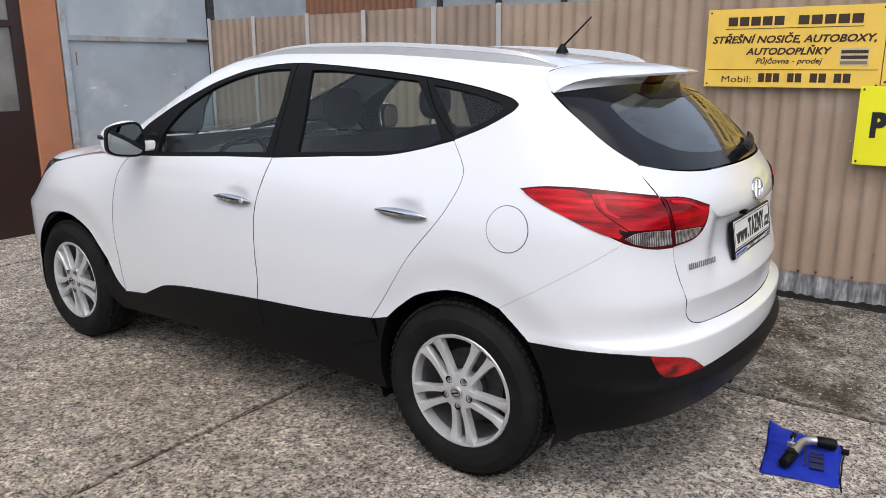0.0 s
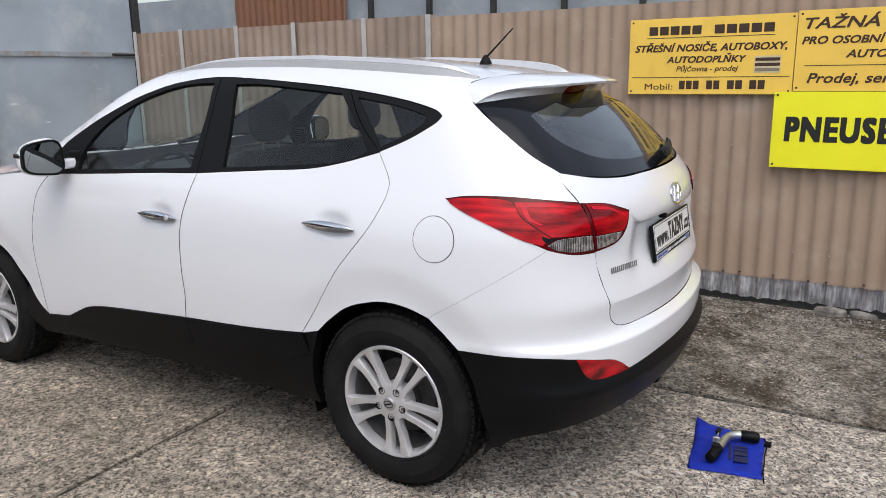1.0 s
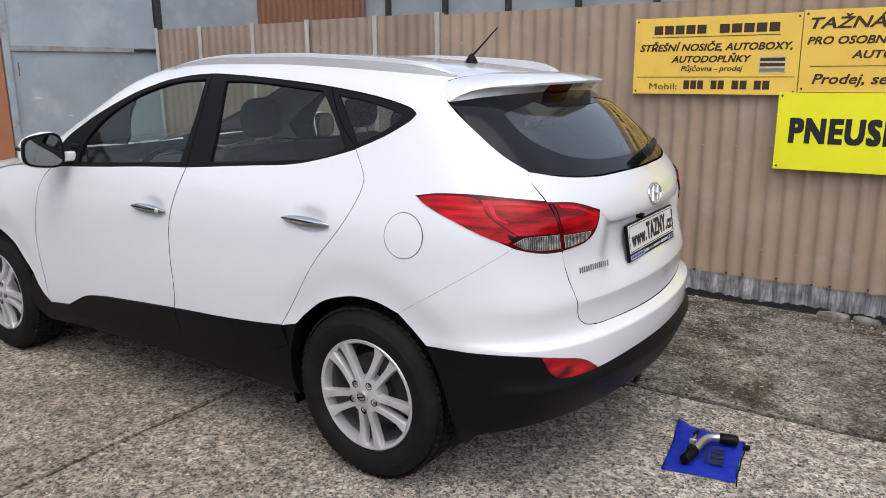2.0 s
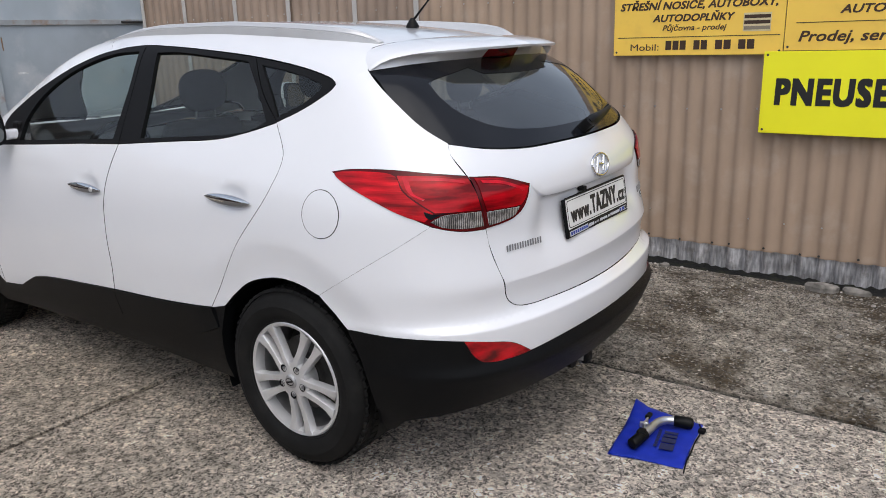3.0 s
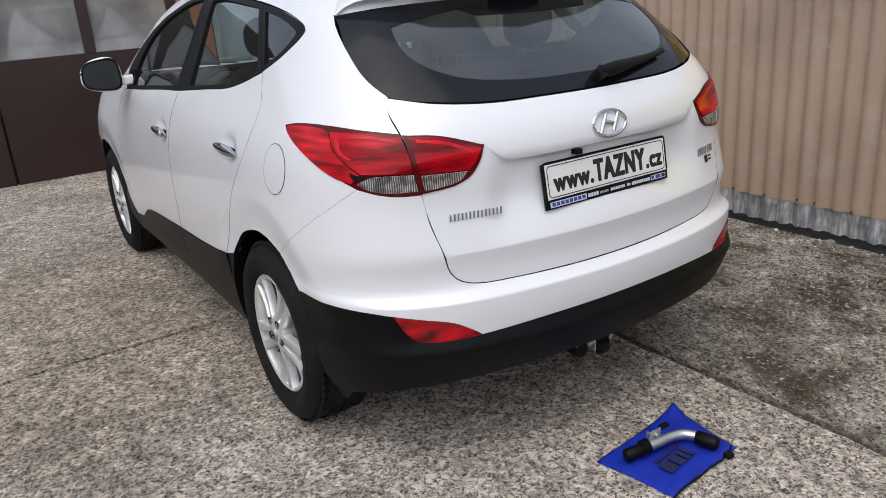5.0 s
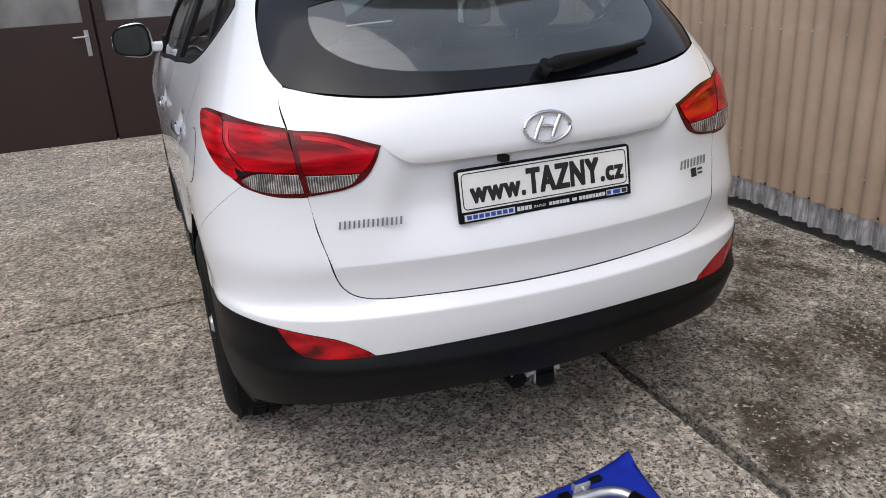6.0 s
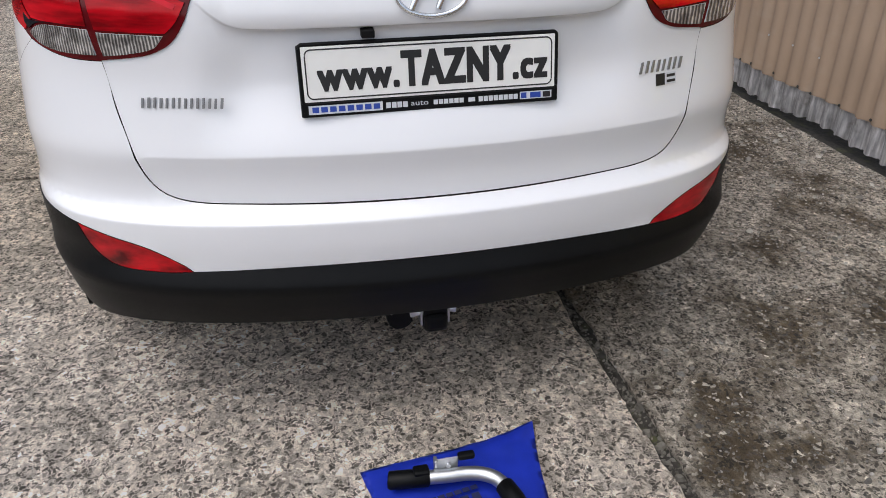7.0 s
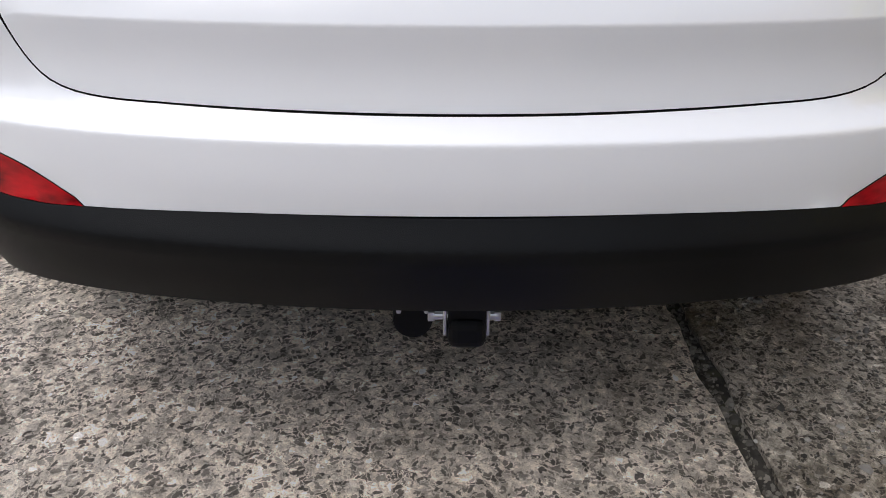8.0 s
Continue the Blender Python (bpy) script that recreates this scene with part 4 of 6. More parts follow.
def wheel(x):
    """A wheel on the car's near side; its outer face looks to -y."""
    hub = new("wheel")
    hub.parent, hub.location = car, (x, -0.88 if x > -1 else -0.888, 0.343 if x > -1 else 0.338)
    hub["label"] = "black tyre on a silver five double-spoke alloy rim"
    part("tyre", tyre(), RUBBER, hub, "black treaded tyre")
    part("tread", tread_blocks(), RUBBER, hub)
    part("rim", lathe([(0.201, 0.035), (0.204, 0.01), (0.207, -0.004), (0.218, -0.008), (0.2225, -0.004), (0.222, 0.01)], 72), (ALLOY,), hub, "silver alloy rim")
    part("inner_rim", lathe([(0.196, 0.16), (0.2, 0.06), (0.201, 0.035)], 72), ALLOY_INSIDE, hub, "inner side of the rim with shade painted in")
    part("barrel", lathe([(0.0, 0.13), (0.14, 0.13), (0.195, 0.16)], 40), BARREL_SHADE, hub)
    part("brake_disc", lathe([(0.0, 0.055), (0.08, 0.055), (0.082, 0.075), (0.145, 0.075), (0.145, 0.095), (0.0, 0.095)], 48), IRON, hub, "dark brake disc")
    part("hub_boss", lathe([(0.0, -0.018), (0.03, -0.018), (0.055, -0.0145), (0.070, -0.011), (0.074, 0.0), (0.072, 0.05)], 40), ALLOY, hub)
    part("hub_cap", lathe([(0.0, -0.027), (0.022, -0.0265), (0.026, -0.023), (0.027, -0.018)], 32), HUBCAP, hub, "grey hub cap with a dark emblem")
    part("cap_mark", tube([(-0.013, -0.0275, -0.004), (0.013, -0.0275, 0.004)], 0.003, 8), SATIN, hub)
    part("cap_ring", tube([(0.019 * math.cos(k * math.tau / 24), -0.0268, 0.013 * math.sin(k * math.tau / 24)) for k in range(24)], 0.0016, 6, closed=True), SATIN, hub)
    for k in range(5):
        a = math.tau * k / 5 + radians(-86)
        for w in (-1, 1):
            part("spoke", spoke(a, w), ALLOY, hub)
        # shallow black disc paints the shade of the nut's recess
        hole = part("nut_hole_shade", lathe([(0.0145, -0.0035), (0.0140, -0.0045), (0.0125, -0.003), (0.0115, 0.0), (0.0, 0.0)], 20), NEAR_BLACK, hub)
        hole.location = (0.056 * math.cos(a), -0.0135, 0.056 * math.sin(a))
        nut = part("wheel_nut", lathe([(0.0, -0.004), (0.006, -0.004), (0.0072, -0.002), (0.0072, 0.004)], 6), DULL_CHROME, hub)
        nut.location = (0.056 * math.cos(a), -0.0140, 0.056 * math.sin(a))
    return hub


rear_wheel = wheel(0.0)
front_wheel = wheel(-2.65)
for w in (rear_wheel, front_wheel):
    twin = copy_thing(w, pose(w.location.x, -w.location.y, w.location.z, 0, 0, 180))


def arch_liner(x):
    bm = bmesh.new()
    rows = []
    for k in range(25):
        a = radians(-20 + 220 * k / 24)
        rows.append([bm.verts.new((x + 0.40 * math.cos(a), y, 0.345 + 0.39 * math.sin(a))) for y in (-0.875, -0.55)])
    for p, q in zip(rows, rows[1:]):
        bm.faces.new((p[0], p[1], q[1], q[0]))
    bm.faces.new([r[1] for r in rows])
    return bm


for x in (0.0, -2.64):
    pair("arch_liner", arch_liner(x), TRIM, car)


# plain black box stands in for the underbody and blocks light
part("underbody", boxed(-3.1, 0.60, -0.60, 0.60, 0.31, 0.44, 0.03), NEAR_BLACK, car)
part("silencer", boxed(0.28, 0.58, 0.22, 0.55, 0.235, 0.32, 0.04), IRON, car)


# ---- ground ----
def concrete(name, wash, earth):
    """Old exposed-aggregate concrete: stones of two sizes in a lighter paste, worn, washed with broad stains and with
    earth in its hollows; two patches have light and shade painted in.
    """
    m = material(name, (0.3, 0.28, 0.25), 0.9, spec=0.25)
    n, l = m.node_tree.nodes, m.node_tree.links
    b = n["Principled BSDF"]
    co = n.new("ShaderNodeTexCoord")

    def noise_at(scale, detail, rough=0.55):
        t = n.new("ShaderNodeTexNoise")
        t.inputs["Scale"].default_value, t.inputs["Detail"].default_value, t.inputs["Roughness"].default_value = scale, detail, rough
        l.new(co.outputs["Object"], t.inputs["Vector"])
        return t

    def ramp(source, stops):
        r = n.new("ShaderNodeValToRGB")
        e = r.color_ramp.elements
        e[0].position, e[0].color = stops[0][0], (*stops[0][1], 1)
        e[1].position, e[1].color = stops[-1][0], (*stops[-1][1], 1)
        for pos, c in stops[1:-1]:
            e.new(pos).color = (*c, 1)
        l.new(source, r.inputs["Fac"])
        return r.outputs["Color"]

    def blend(kind, fac, a, c):
        x = n.new("ShaderNodeMixRGB")
        x.blend_type = kind
        for socket, value in zip(("Fac", "Color1", "Color2"), (fac, a, c)):
            if isinstance(value, (int, float)):
                x.inputs[socket].default_value = value
            elif isinstance(value, tuple):
                x.inputs[socket].default_value = (*value, 1)
            else:
                l.new(value, x.inputs[socket])
        return x.outputs[0]

    def calc(kind, a, c):
        x = n.new("ShaderNodeMath")
        x.operation = kind
        for k, value in enumerate((a, c)):
            if isinstance(value, (int, float)):
                x.inputs[k].default_value = value
            else:
                l.new(value, x.inputs[k])
        return x.outputs[0]

    black, white = (0, 0, 0), (1, 1, 1)
    warp = blend("ADD", 0.045, co.outputs["Object"], noise_at(38, 4).outputs["Color"])

    def stones(scale, low, high, tones):
        v, edge = n.new("ShaderNodeTexVoronoi"), n.new("ShaderNodeTexVoronoi")
        edge.feature = "DISTANCE_TO_EDGE"
        for k in (v, edge):
            k.inputs["Scale"].default_value = scale
            l.new(warp, k.inputs["Vector"])
        sep = n.new("ShaderNodeSeparateColor")
        l.new(v.outputs["Color"], sep.inputs[0])
        return ramp(sep.outputs[0], tones), ramp(edge.outputs["Distance"], [(low, black), (high, white)]), sep.outputs[1]

    grain = noise_at(330, 5, 0.7).outputs["Fac"]
    paste = ramp(noise_at(60, 7, 0.7).outputs["Fac"], [(0.3, (0.36, 0.331, 0.298)), (0.5, (0.61, 0.567, 0.516)), (0.7, (0.87, 0.82, 0.76))])
    small, small_mask, small_pick = stones(175, 0.02, 0.2, [(0.0, (0.10, 0.092, 0.084)), (0.2, (0.24, 0.222, 0.20)), (0.4, (0.58, 0.54, 0.495)), (0.9, (0.80, 0.76, 0.71)), (1.0, (0.95, 0.93, 0.90))])
    paste = blend("MIX", calc("MULTIPLY", small_mask, 0.7), paste, small)
    hollow = ramp(noise_at(2.1, 9, 0.66).outputs["Fac"], [(0.46, black), (0.58, white)])
    paste = blend("MIX", calc("MULTIPLY", hollow, earth), paste, (0.10, 0.076, 0.046))
    large, large_mask, pick = stones(80, 0.03, 0.14, [(0.0, (0.045, 0.041, 0.038)), (0.4, (0.10, 0.091, 0.083)), (0.7, (0.20, 0.184, 0.166)), (0.9, (0.46, 0.425, 0.39)), (1.0, (0.95, 0.92, 0.88))])
    here = calc("MULTIPLY", large_mask, calc("GREATER_THAN", pick, 0.38))
    tone = blend("MIX", calc("MULTIPLY", here, 0.93), paste, large)
    tone = blend("MULTIPLY", 0.35, tone, ramp(grain, [(0.3, (0.35, 0.35, 0.35)), (0.65, (1.15, 1.15, 1.15))]))
    tone = blend("MULTIPLY", 0.75, tone, ramp(noise_at(11, 6, 0.7).outputs["Fac"], [(0.34, (0.47, 0.455, 0.43)), (0.64, (1.37, 1.36, 1.34))]))
    tone = blend("MULTIPLY", 0.75, tone, ramp(noise_at(34, 5, 0.65).outputs["Fac"], [(0.34, (0.52, 0.51, 0.49)), (0.66, (1.38, 1.37, 1.35))]))
    tone = blend("MULTIPLY", 1.0, tone, ramp(noise_at(0.9, 8, 0.62).outputs["Fac"], [(0.34, tuple(0.98 * c for c in wash)), (0.62, tuple(1.5 * c for c in wash))]))
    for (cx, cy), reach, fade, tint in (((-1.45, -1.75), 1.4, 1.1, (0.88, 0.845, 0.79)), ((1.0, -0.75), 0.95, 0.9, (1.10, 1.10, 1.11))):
        # ragged patches: one browned with shade painted in, one with light painted in
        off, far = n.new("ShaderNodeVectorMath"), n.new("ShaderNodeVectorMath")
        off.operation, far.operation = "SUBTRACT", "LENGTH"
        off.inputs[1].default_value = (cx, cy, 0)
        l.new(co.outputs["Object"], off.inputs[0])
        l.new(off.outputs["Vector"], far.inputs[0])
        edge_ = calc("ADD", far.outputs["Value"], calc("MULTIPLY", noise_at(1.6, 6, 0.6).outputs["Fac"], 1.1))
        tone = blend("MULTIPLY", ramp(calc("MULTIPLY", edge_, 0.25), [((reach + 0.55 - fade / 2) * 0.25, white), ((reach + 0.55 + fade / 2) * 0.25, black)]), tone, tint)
    l.new(tone, b.inputs["Base Color"])
    bp, bp2 = n.new("ShaderNodeBump"), n.new("ShaderNodeBump")
    bp.inputs["Strength"].default_value, bp.inputs["Distance"].default_value = 0.7, 0.006
    l.new(here, bp.inputs["Height"])
    bp2.inputs["Strength"].default_value, bp2.inputs["Distance"].default_value = 0.8, 0.005
    l.new(calc("ADD", small_mask, grain), bp2.inputs["Height"])
    l.new(bp.outputs["Normal"], bp2.inputs["Normal"])
    l.new(bp2.outputs["Normal"], b.inputs["Normal"])
    return m


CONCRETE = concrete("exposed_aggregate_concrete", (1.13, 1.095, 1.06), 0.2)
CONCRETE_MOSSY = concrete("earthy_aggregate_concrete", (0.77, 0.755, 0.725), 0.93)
SOIL = material("dark_joint_soil", (0.032, 0.028, 0.023), 0.95, vary=0.5, scale=40, bump=0.8, bump_scale=250, dirt=(0.08, 0.085, 0.03), dirt_scale=12, dirt_amount=0.6)


def slab(name, x0, x1, y0, y1, mat, label):
    """A concrete slab with ragged edges, 12 mm proud of the soil in its joints."""
    bm = bmesh.new()
    ring = []
    for (ax, ay), (bx, by) in (((x0, y0), (x1, y0)), ((x1, y0), (x1, y1)), ((x1, y1), (x0, y1)), ((x0, y1), (x0, y0))):
        length = math.hypot(bx - ax, by - ay)
        count = max(2, min(800, int(length / 0.02)))
        for k in range(count):
            t = k / count
            x, y = ax + (bx - ax) * t, ay + (by - ay) * t
            j = noise.noise(Vector((x * 9, y * 9, 0.3))) * 0.010 + noise.noise(Vector((x * 40, y * 40, 5))) * 0.004
            wide = 0.022 if abs(y - 0.525) < 0.01 and ay == by else 0.014
            inward = wide + j * (1.6 if wide > 0.02 else 1.0)
            ring.append((x + (inward if ax == bx == x0 else -inward if ax == bx == x1 else 0), y + (inward if ay == by == y0 else -inward if ay == by == y1 else 0)))
    top = [bm.verts.new((x, y, 0)) for x, y in ring]
    low = [bm.verts.new((x, y, -0.05)) for x, y in ring]
    bm.faces.new(top)
    n = len(top)
    for k in range(n):
        bm.faces.new((top[k], low[k], low[(k + 1) % n], top[(k + 1) % n]))
    bmesh.ops.recalc_face_normals(bm, faces=bm.faces)
    ob = link(name, bm, mat)
    return ob


bm = bmesh.new()
bmesh.ops.create_grid(bm, x_segments=8, y_segments=8, size=150)
ground = tagged(link("ground", bm, SOIL), "dark soil under and between the concrete slabs, standing in for shade under the fence", "ground", kind="structure")
ground.location.z = -0.014
pavement = tagged(new("pavement"), "old grey exposed-aggregate concrete slabs", "pavement", kind="structure")
XE = [-6.3, -4.66, -1.08, 2.5, 6.1, 9.7]
# slabs stop at the fence; dark soil beyond stands in for shade there
YE = [-9.6, -6.2, -2.85, 0.525, 2.235]
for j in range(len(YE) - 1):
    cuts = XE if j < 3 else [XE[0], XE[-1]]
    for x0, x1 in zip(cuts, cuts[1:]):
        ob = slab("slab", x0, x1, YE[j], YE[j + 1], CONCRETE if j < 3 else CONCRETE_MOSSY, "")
        ob.parent = pavement

# ---- fence ----
FENCE = material("brown_coated_sheet", (0.40, 0.298, 0.222), 0.55, vary=0.12, scale=1.7, dirt=(0.50, 0.42, 0.35), dirt_scale=4, dirt_amount=0.35, spec=0.12)
ZINC = material("weathered_zinc_sheet", (0.46, 0.46, 0.475), 0.42, 0.35, vary=0.35, scale=9, dirt=(0.17, 0.15, 0.13), dirt_scale=12, dirt_amount=0.6)
_n, _l = ZINC.node_tree.nodes, ZINC.node_tree.links
_c, _m, _t, _r, _x = (_n.new("ShaderNode" + k) for k in ("TexCoord", "Mapping", "TexNoise", "ValToRGB", "MixRGB"))
_m.inputs["Scale"].default_value = (15, 1, 2.0)
_t.inputs["Detail"].default_value = 3
_r.color_ramp.elements[0].position, _r.color_ramp.elements[1].position = 0.38, 0.66
_r.color_ramp.elements[0].color, _r.color_ramp.elements[1].color = (0.55, 0.55, 0.57, 1), (1.25, 1.25, 1.25, 1)
_x.blend_type, _x.inputs["Fac"].default_value = "MULTIPLY", 0.9
_b = _n["Principled BSDF"].inputs["Base Color"]
_l.new(_b.links[0].from_socket, _x.inputs["Color1"])
_l.new(_c.outputs["Object"], _m.inputs["Vector"])
_l.new(_m.outputs["Vector"], _t.inputs["Vector"])
_l.new(_t.outputs["Fac"], _r.inputs["Fac"])
_l.new(_r.outputs["Color"], _x.inputs["Color2"])
_l.new(_x.outputs["Color"], _b)
STRIP = material("pale_cover_strip", (0.5, 0.48, 0.46), 0.6, vary=0.1, scale=10)
# a darker tone for the sheets at the left end
FENCE_DARKER = material("darker_coated_sheet", (0.315, 0.235, 0.180), 0.55, vary=0.16, scale=2.5, dirt=(0.36, 0.32, 0.29), dirt_scale=4, dirt_amount=0.25)
FY = 2.24


def corrugated(x0, x1, z0, z1, y, pitch, deep, ragged=0.0, steps=12):
    """A wavy metal sheet, standing."""
    bm = bmesh.new()
    n = int((x1 - x0) / pitch * steps)
    rows = []
    for k in range(n + 1):
        x = x0 + (x1 - x0) * k / n
        w = math.sin(x / pitch * math.tau)
        w = math.copysign(abs(w) ** 0.65, w) * deep / 2
        foot = z0 + ragged * (noise.noise(Vector((x * 2.0, 3.1, 0))) + 0.4 * noise.noise(Vector((x * 30.0, 1.1, 0))))
        rows.append([bm.verts.new((x, y + w + off, z)) for off, z in ((0, foot), (0, z1), (0.0012, z1), (0.0012, foot))])
    for a, b in zip(rows, rows[1:]):
        for k in range(4):
            f = bm.faces.new((a[k], b[k], b[(k + 1) % 4], a[(k + 1) % 4]))
            f.smooth = k in (0, 2)
    bmesh.ops.recalc_face_normals(bm, faces=bm.faces)
    return smooth(bm, 60)


fence = tagged(new("fence"), "brown corrugated metal fence with a zinc foot strip", "fence", kind="structure")
edges = [-5.3, -3.15, -1.73, -0.44, 1.45, 3.4, 5.4, 7.4]
for k, (a, b) in enumerate(zip(edges, edges[1:])):
    part("fence_sheet", corrugated(a, b + 0.04, 0.178, 1.97 + (0.0, 0.01, -0.005)[k % 3], FY - 0.001 * (k % 2), 0.1055, 0.019, 0.014), FENCE_DARKER if b < -1.7 else FENCE, fence)
    part("zinc_strip", corrugated(a, b + 0.03, 0.04, 0.21, FY + 0.006 - 0.001 * (k % 2), 0.1055, 0.026, 0.035), ZINC, fence, "weathered zinc foot strip")
for x in (-5.28, -4.6, -3.85, -3.15, -2.38, -1.75):
    part("cover_strip", boxed(x - 0.022, x + 0.022, FY - 0.022, FY - 0.012, 0.2, 1.985, 0.002), STRIP, fence, "pale cover strip")
for z, every, metal, size in ((0.37, 2, STEEL, 1.0), (1.05, 2, STEEL, 1.0), (1.75, 2, STEEL, 1.0), (0.195, 1, IRON, 1.25)):
    for k in range(0, 116, every):
        if (k * 7 + int(z * 100)) % 5 < 2 and z < 1.0:
            continue
        screw = part("screw", lathe([(0, -0.004 * size), (0.004 * size, -0.0035 * size), (0.006 * size, 0.0)], 8), metal, fence)
        screw.location = (-5.18 + 0.1055 * (k + 0.25) - 5.18 % 0.1055 + 0.1055 * 0.5, FY - 0.0095, z + 0.006 * math.sin(k * 5.3))
for z in (0.35, 1.05, 1.75):
    part("fence_rail", boxed(-5.3, 7.4, FY + 0.03, FY + 0.07, z - 0.03, z + 0.03), IRON, fence)

# ---- the building on the left ----
BROWN = material("brown_gloss_door", (0.030, 0.0135, 0.0115), 0.4, vary=0.12, scale=2.5)
ORANGE = material("orange_render", (0.46, 0.19, 0.10), 0.9, vary=0.06, scale=5, bump=0.4, bump_scale=250)
GATE = material("grey_blue_painted_steel", (0.38, 0.43, 0.47), 0.5, vary=0.12, scale=2.2, dirt=(0.55, 0.57, 0.58), dirt_scale=2.6, dirt_amount=0.6)
WX = -5.6
wall = tagged(link("wall_west", boxed(WX - 0.5, WX - 0.1, -9.4, 2.52, 0, 2.95), BROWN), "dark brown garage wall behind the doors", "wall", kind="structure")
part("pier", boxed(WX - 0.11, WX + 0.02, 0.46, 0.78, 0, 3.4, 0.01), ORANGE, wall, "orange rendered pier")


def glazed_door(y0, y1, handle):
    d = thing("garage_door", "dark brown garage door with a glazed upper half", "door", "garage doors")
    part("panel", boxed(WX - 0.06, WX, y0, y1, 0.0, 1.13, 0.004), BROWN, d)
    for a, b in ((y0, y0 + 0.09), (y1 - 0.09, y1), ((y0 + y1) / 2 - 0.05, (y0 + y1) / 2 + 0.05)):
        part("stile", boxed(WX - 0.062, WX + 0.004, a, b, 1.13, 2.5, 0.004), BROWN, d)
    for z in (1.85, 2.42):
        part("crossbar", boxed(WX - 0.06, WX + 0.002, y0, y1, z, z + 0.06, 0.004), BROWN, d)
    for a, b in ((y0 + 0.09, (y0 + y1) / 2 - 0.05), ((y0 + y1) / 2 + 0.05, y1 - 0.09)):
        # mottled grey base paints part of the yard's reflection into the pane
        part("pane", boxed(WX - 0.04, WX - 0.03, a, b, 1.13, 2.44), material("reflection_grey_glass", (0.22, 0.215, 0.21), 0.05, coat=1.0, vary=0.35, scale=3, spec=0.9), d, "reflecting pane with part of its reflection painted in grey")
    if handle:
        h = part("handle_plate", boxed(WX, WX + 0.008, handle - 0.02, handle + 0.02, 0.82, 1.06, 0.003), STEEL, d, "grey metal handle plate")
        part("lever", tube([(WX + 0.005, handle, 1.0), (WX + 0.05, handle, 1.0), (WX + 0.055, handle - 0.12, 1.0)], 0.009), STEEL, h)
    return d


glazed_door(-1.28, 0.45, None)
glazed_door(-3.02, -1.30, -1.38)
glazed_door(-4.76, -3.04, None)
gate = thing("steel_gate", "grey-blue painted steel gate with rust stains", "gate")
part("leaf", boxed(WX - 0.03, WX, 0.80, 2.44, 0.04, 3.4, 0.004), GATE, gate)
for y, z, w, h in ((1.02, 1.30, 0.10, 0.02), (1.35, 1.12, 0.05, 0.012), (1.75, 0.98, 0.08, 0.01), (1.30, 0.90, 0.04, 0.03), (1.95, 1.42, 0.06, 0.008), (2.1, 1.25, 0.012, 0.05), (0.92, 1.52, 0.012, 0.12)):
    part("scuff", boxed(WX, WX + 0.001, y, y + w, z, z + h), material("worn_scuff", (0.60, 0.62, 0.62) if h < 0.05 else (0.20, 0.12, 0.06), 0.7, vary=0.3, scale=30), gate)
for z in (1.77, 0.72, 2.9):
    part("flat_bar", boxed(WX, WX + 0.022, 0.80, 2.44, z - 0.025, z + 0.025, 0.003), material("worn_bar", (0.34, 0.36, 0.37), 0.55, vary=0.15, scale=6, dirt=(0.25, 0.13, 0.05), dirt_scale=5, dirt_amount=0.8), gate)
part("edge_bar", boxed(WX, WX + 0.03, 0.79, 0.85, 0.04, 3.4, 0.003), material("rust_stained_bar", (0.38, 0.42, 0.45), 0.55, vary=0.15, scale=6, dirt=(0.24, 0.13, 0.06), dirt_scale=4, dirt_amount=0.85), gate)
part("post", boxed(WX - 0.08, WX + 0.03, 2.45, 2.53, 0.0, 3.4, 0.004), IRON, gate)
part("bolt", tube([(WX + 0.035, 2.15, 1.77), (WX + 0.035, 2.45, 1.77)], 0.012), IRON, gate)

# ---- behind the fence ----
BEHIND = material("grey_window_wall", (0.30, 0.33, 0.36), 0.5, vary=0.15, scale=2, dirt=(0.5, 0.5, 0.5), dirt_scale=3, dirt_amount=0.5)
back = thing("workshop", "grey-blue glazed workshop with a red-brown sheet panel, behind the fence", "building")
part("wall", boxed(-9, 9, 4.0, 4.3, 0, 2.5), BEHIND, back)
part("sheet_panel", corrugated(-5.6, -3.9, 1.0, 2.48, 3.95, 0.10, 0.03), material("red_brown_sheet", (0.22, 0.10, 0.055), 0.6, vary=0.1, scale=3), back, "red-brown corrugated panel")
for k in range(14):
    part("mullion", boxed(-3.6 + 0.75 * k, -3.55 + 0.75 * k, 3.95, 4.0, 1.0, 2.48), IRON, back)

# ---- unseen plain walls, added to close the yard and show in reflections ----
RENDER = material("grey_render", (0.34, 0.33, 0.31), 0.9, vary=0.12, scale=1.2)
tagged(link("wall_south", boxed(-6.2, 10.2, -9.75, -9.45, 0, 2.6), RENDER), "plain grey wall, unseen, added to close the yard", "wall", kind="structure")
tagged(link("wall_east", boxed(9.75, 10.05, -9.45, 4.0, 0, 2.6), RENDER), "plain grey wall, unseen, added to close the yard", "wall", kind="structure")


# ---- small parts of the car ----
def flattened(profile, length, tall, deep, sides=16, rows=24):
    """A slim body along x whose half height and half depth follow profile(t)."""
    bm = bmesh.new()
    rings = []
    for i in range(rows + 1):
        t = i / rows
        k = profile(t)
        rings.append([bm.verts.new((length * (t - 0.5), math.cos(a) * deep * k, math.sin(a) * tall * k)) for a in [j * math.tau / sides for j in range(sides)]])
    for a, b in zip(rings, rings[1:]):
        for j in range(sides):
            bm.faces.new((a[j], a[(j + 1) % sides], b[(j + 1) % sides], b[j]))
    bm.faces.new(rings[0])
    bm.faces.new(rings[-1][::-1])
    bmesh.ops.recalc_face_normals(bm, faces=bm.faces)
    return smooth(bm, 50)


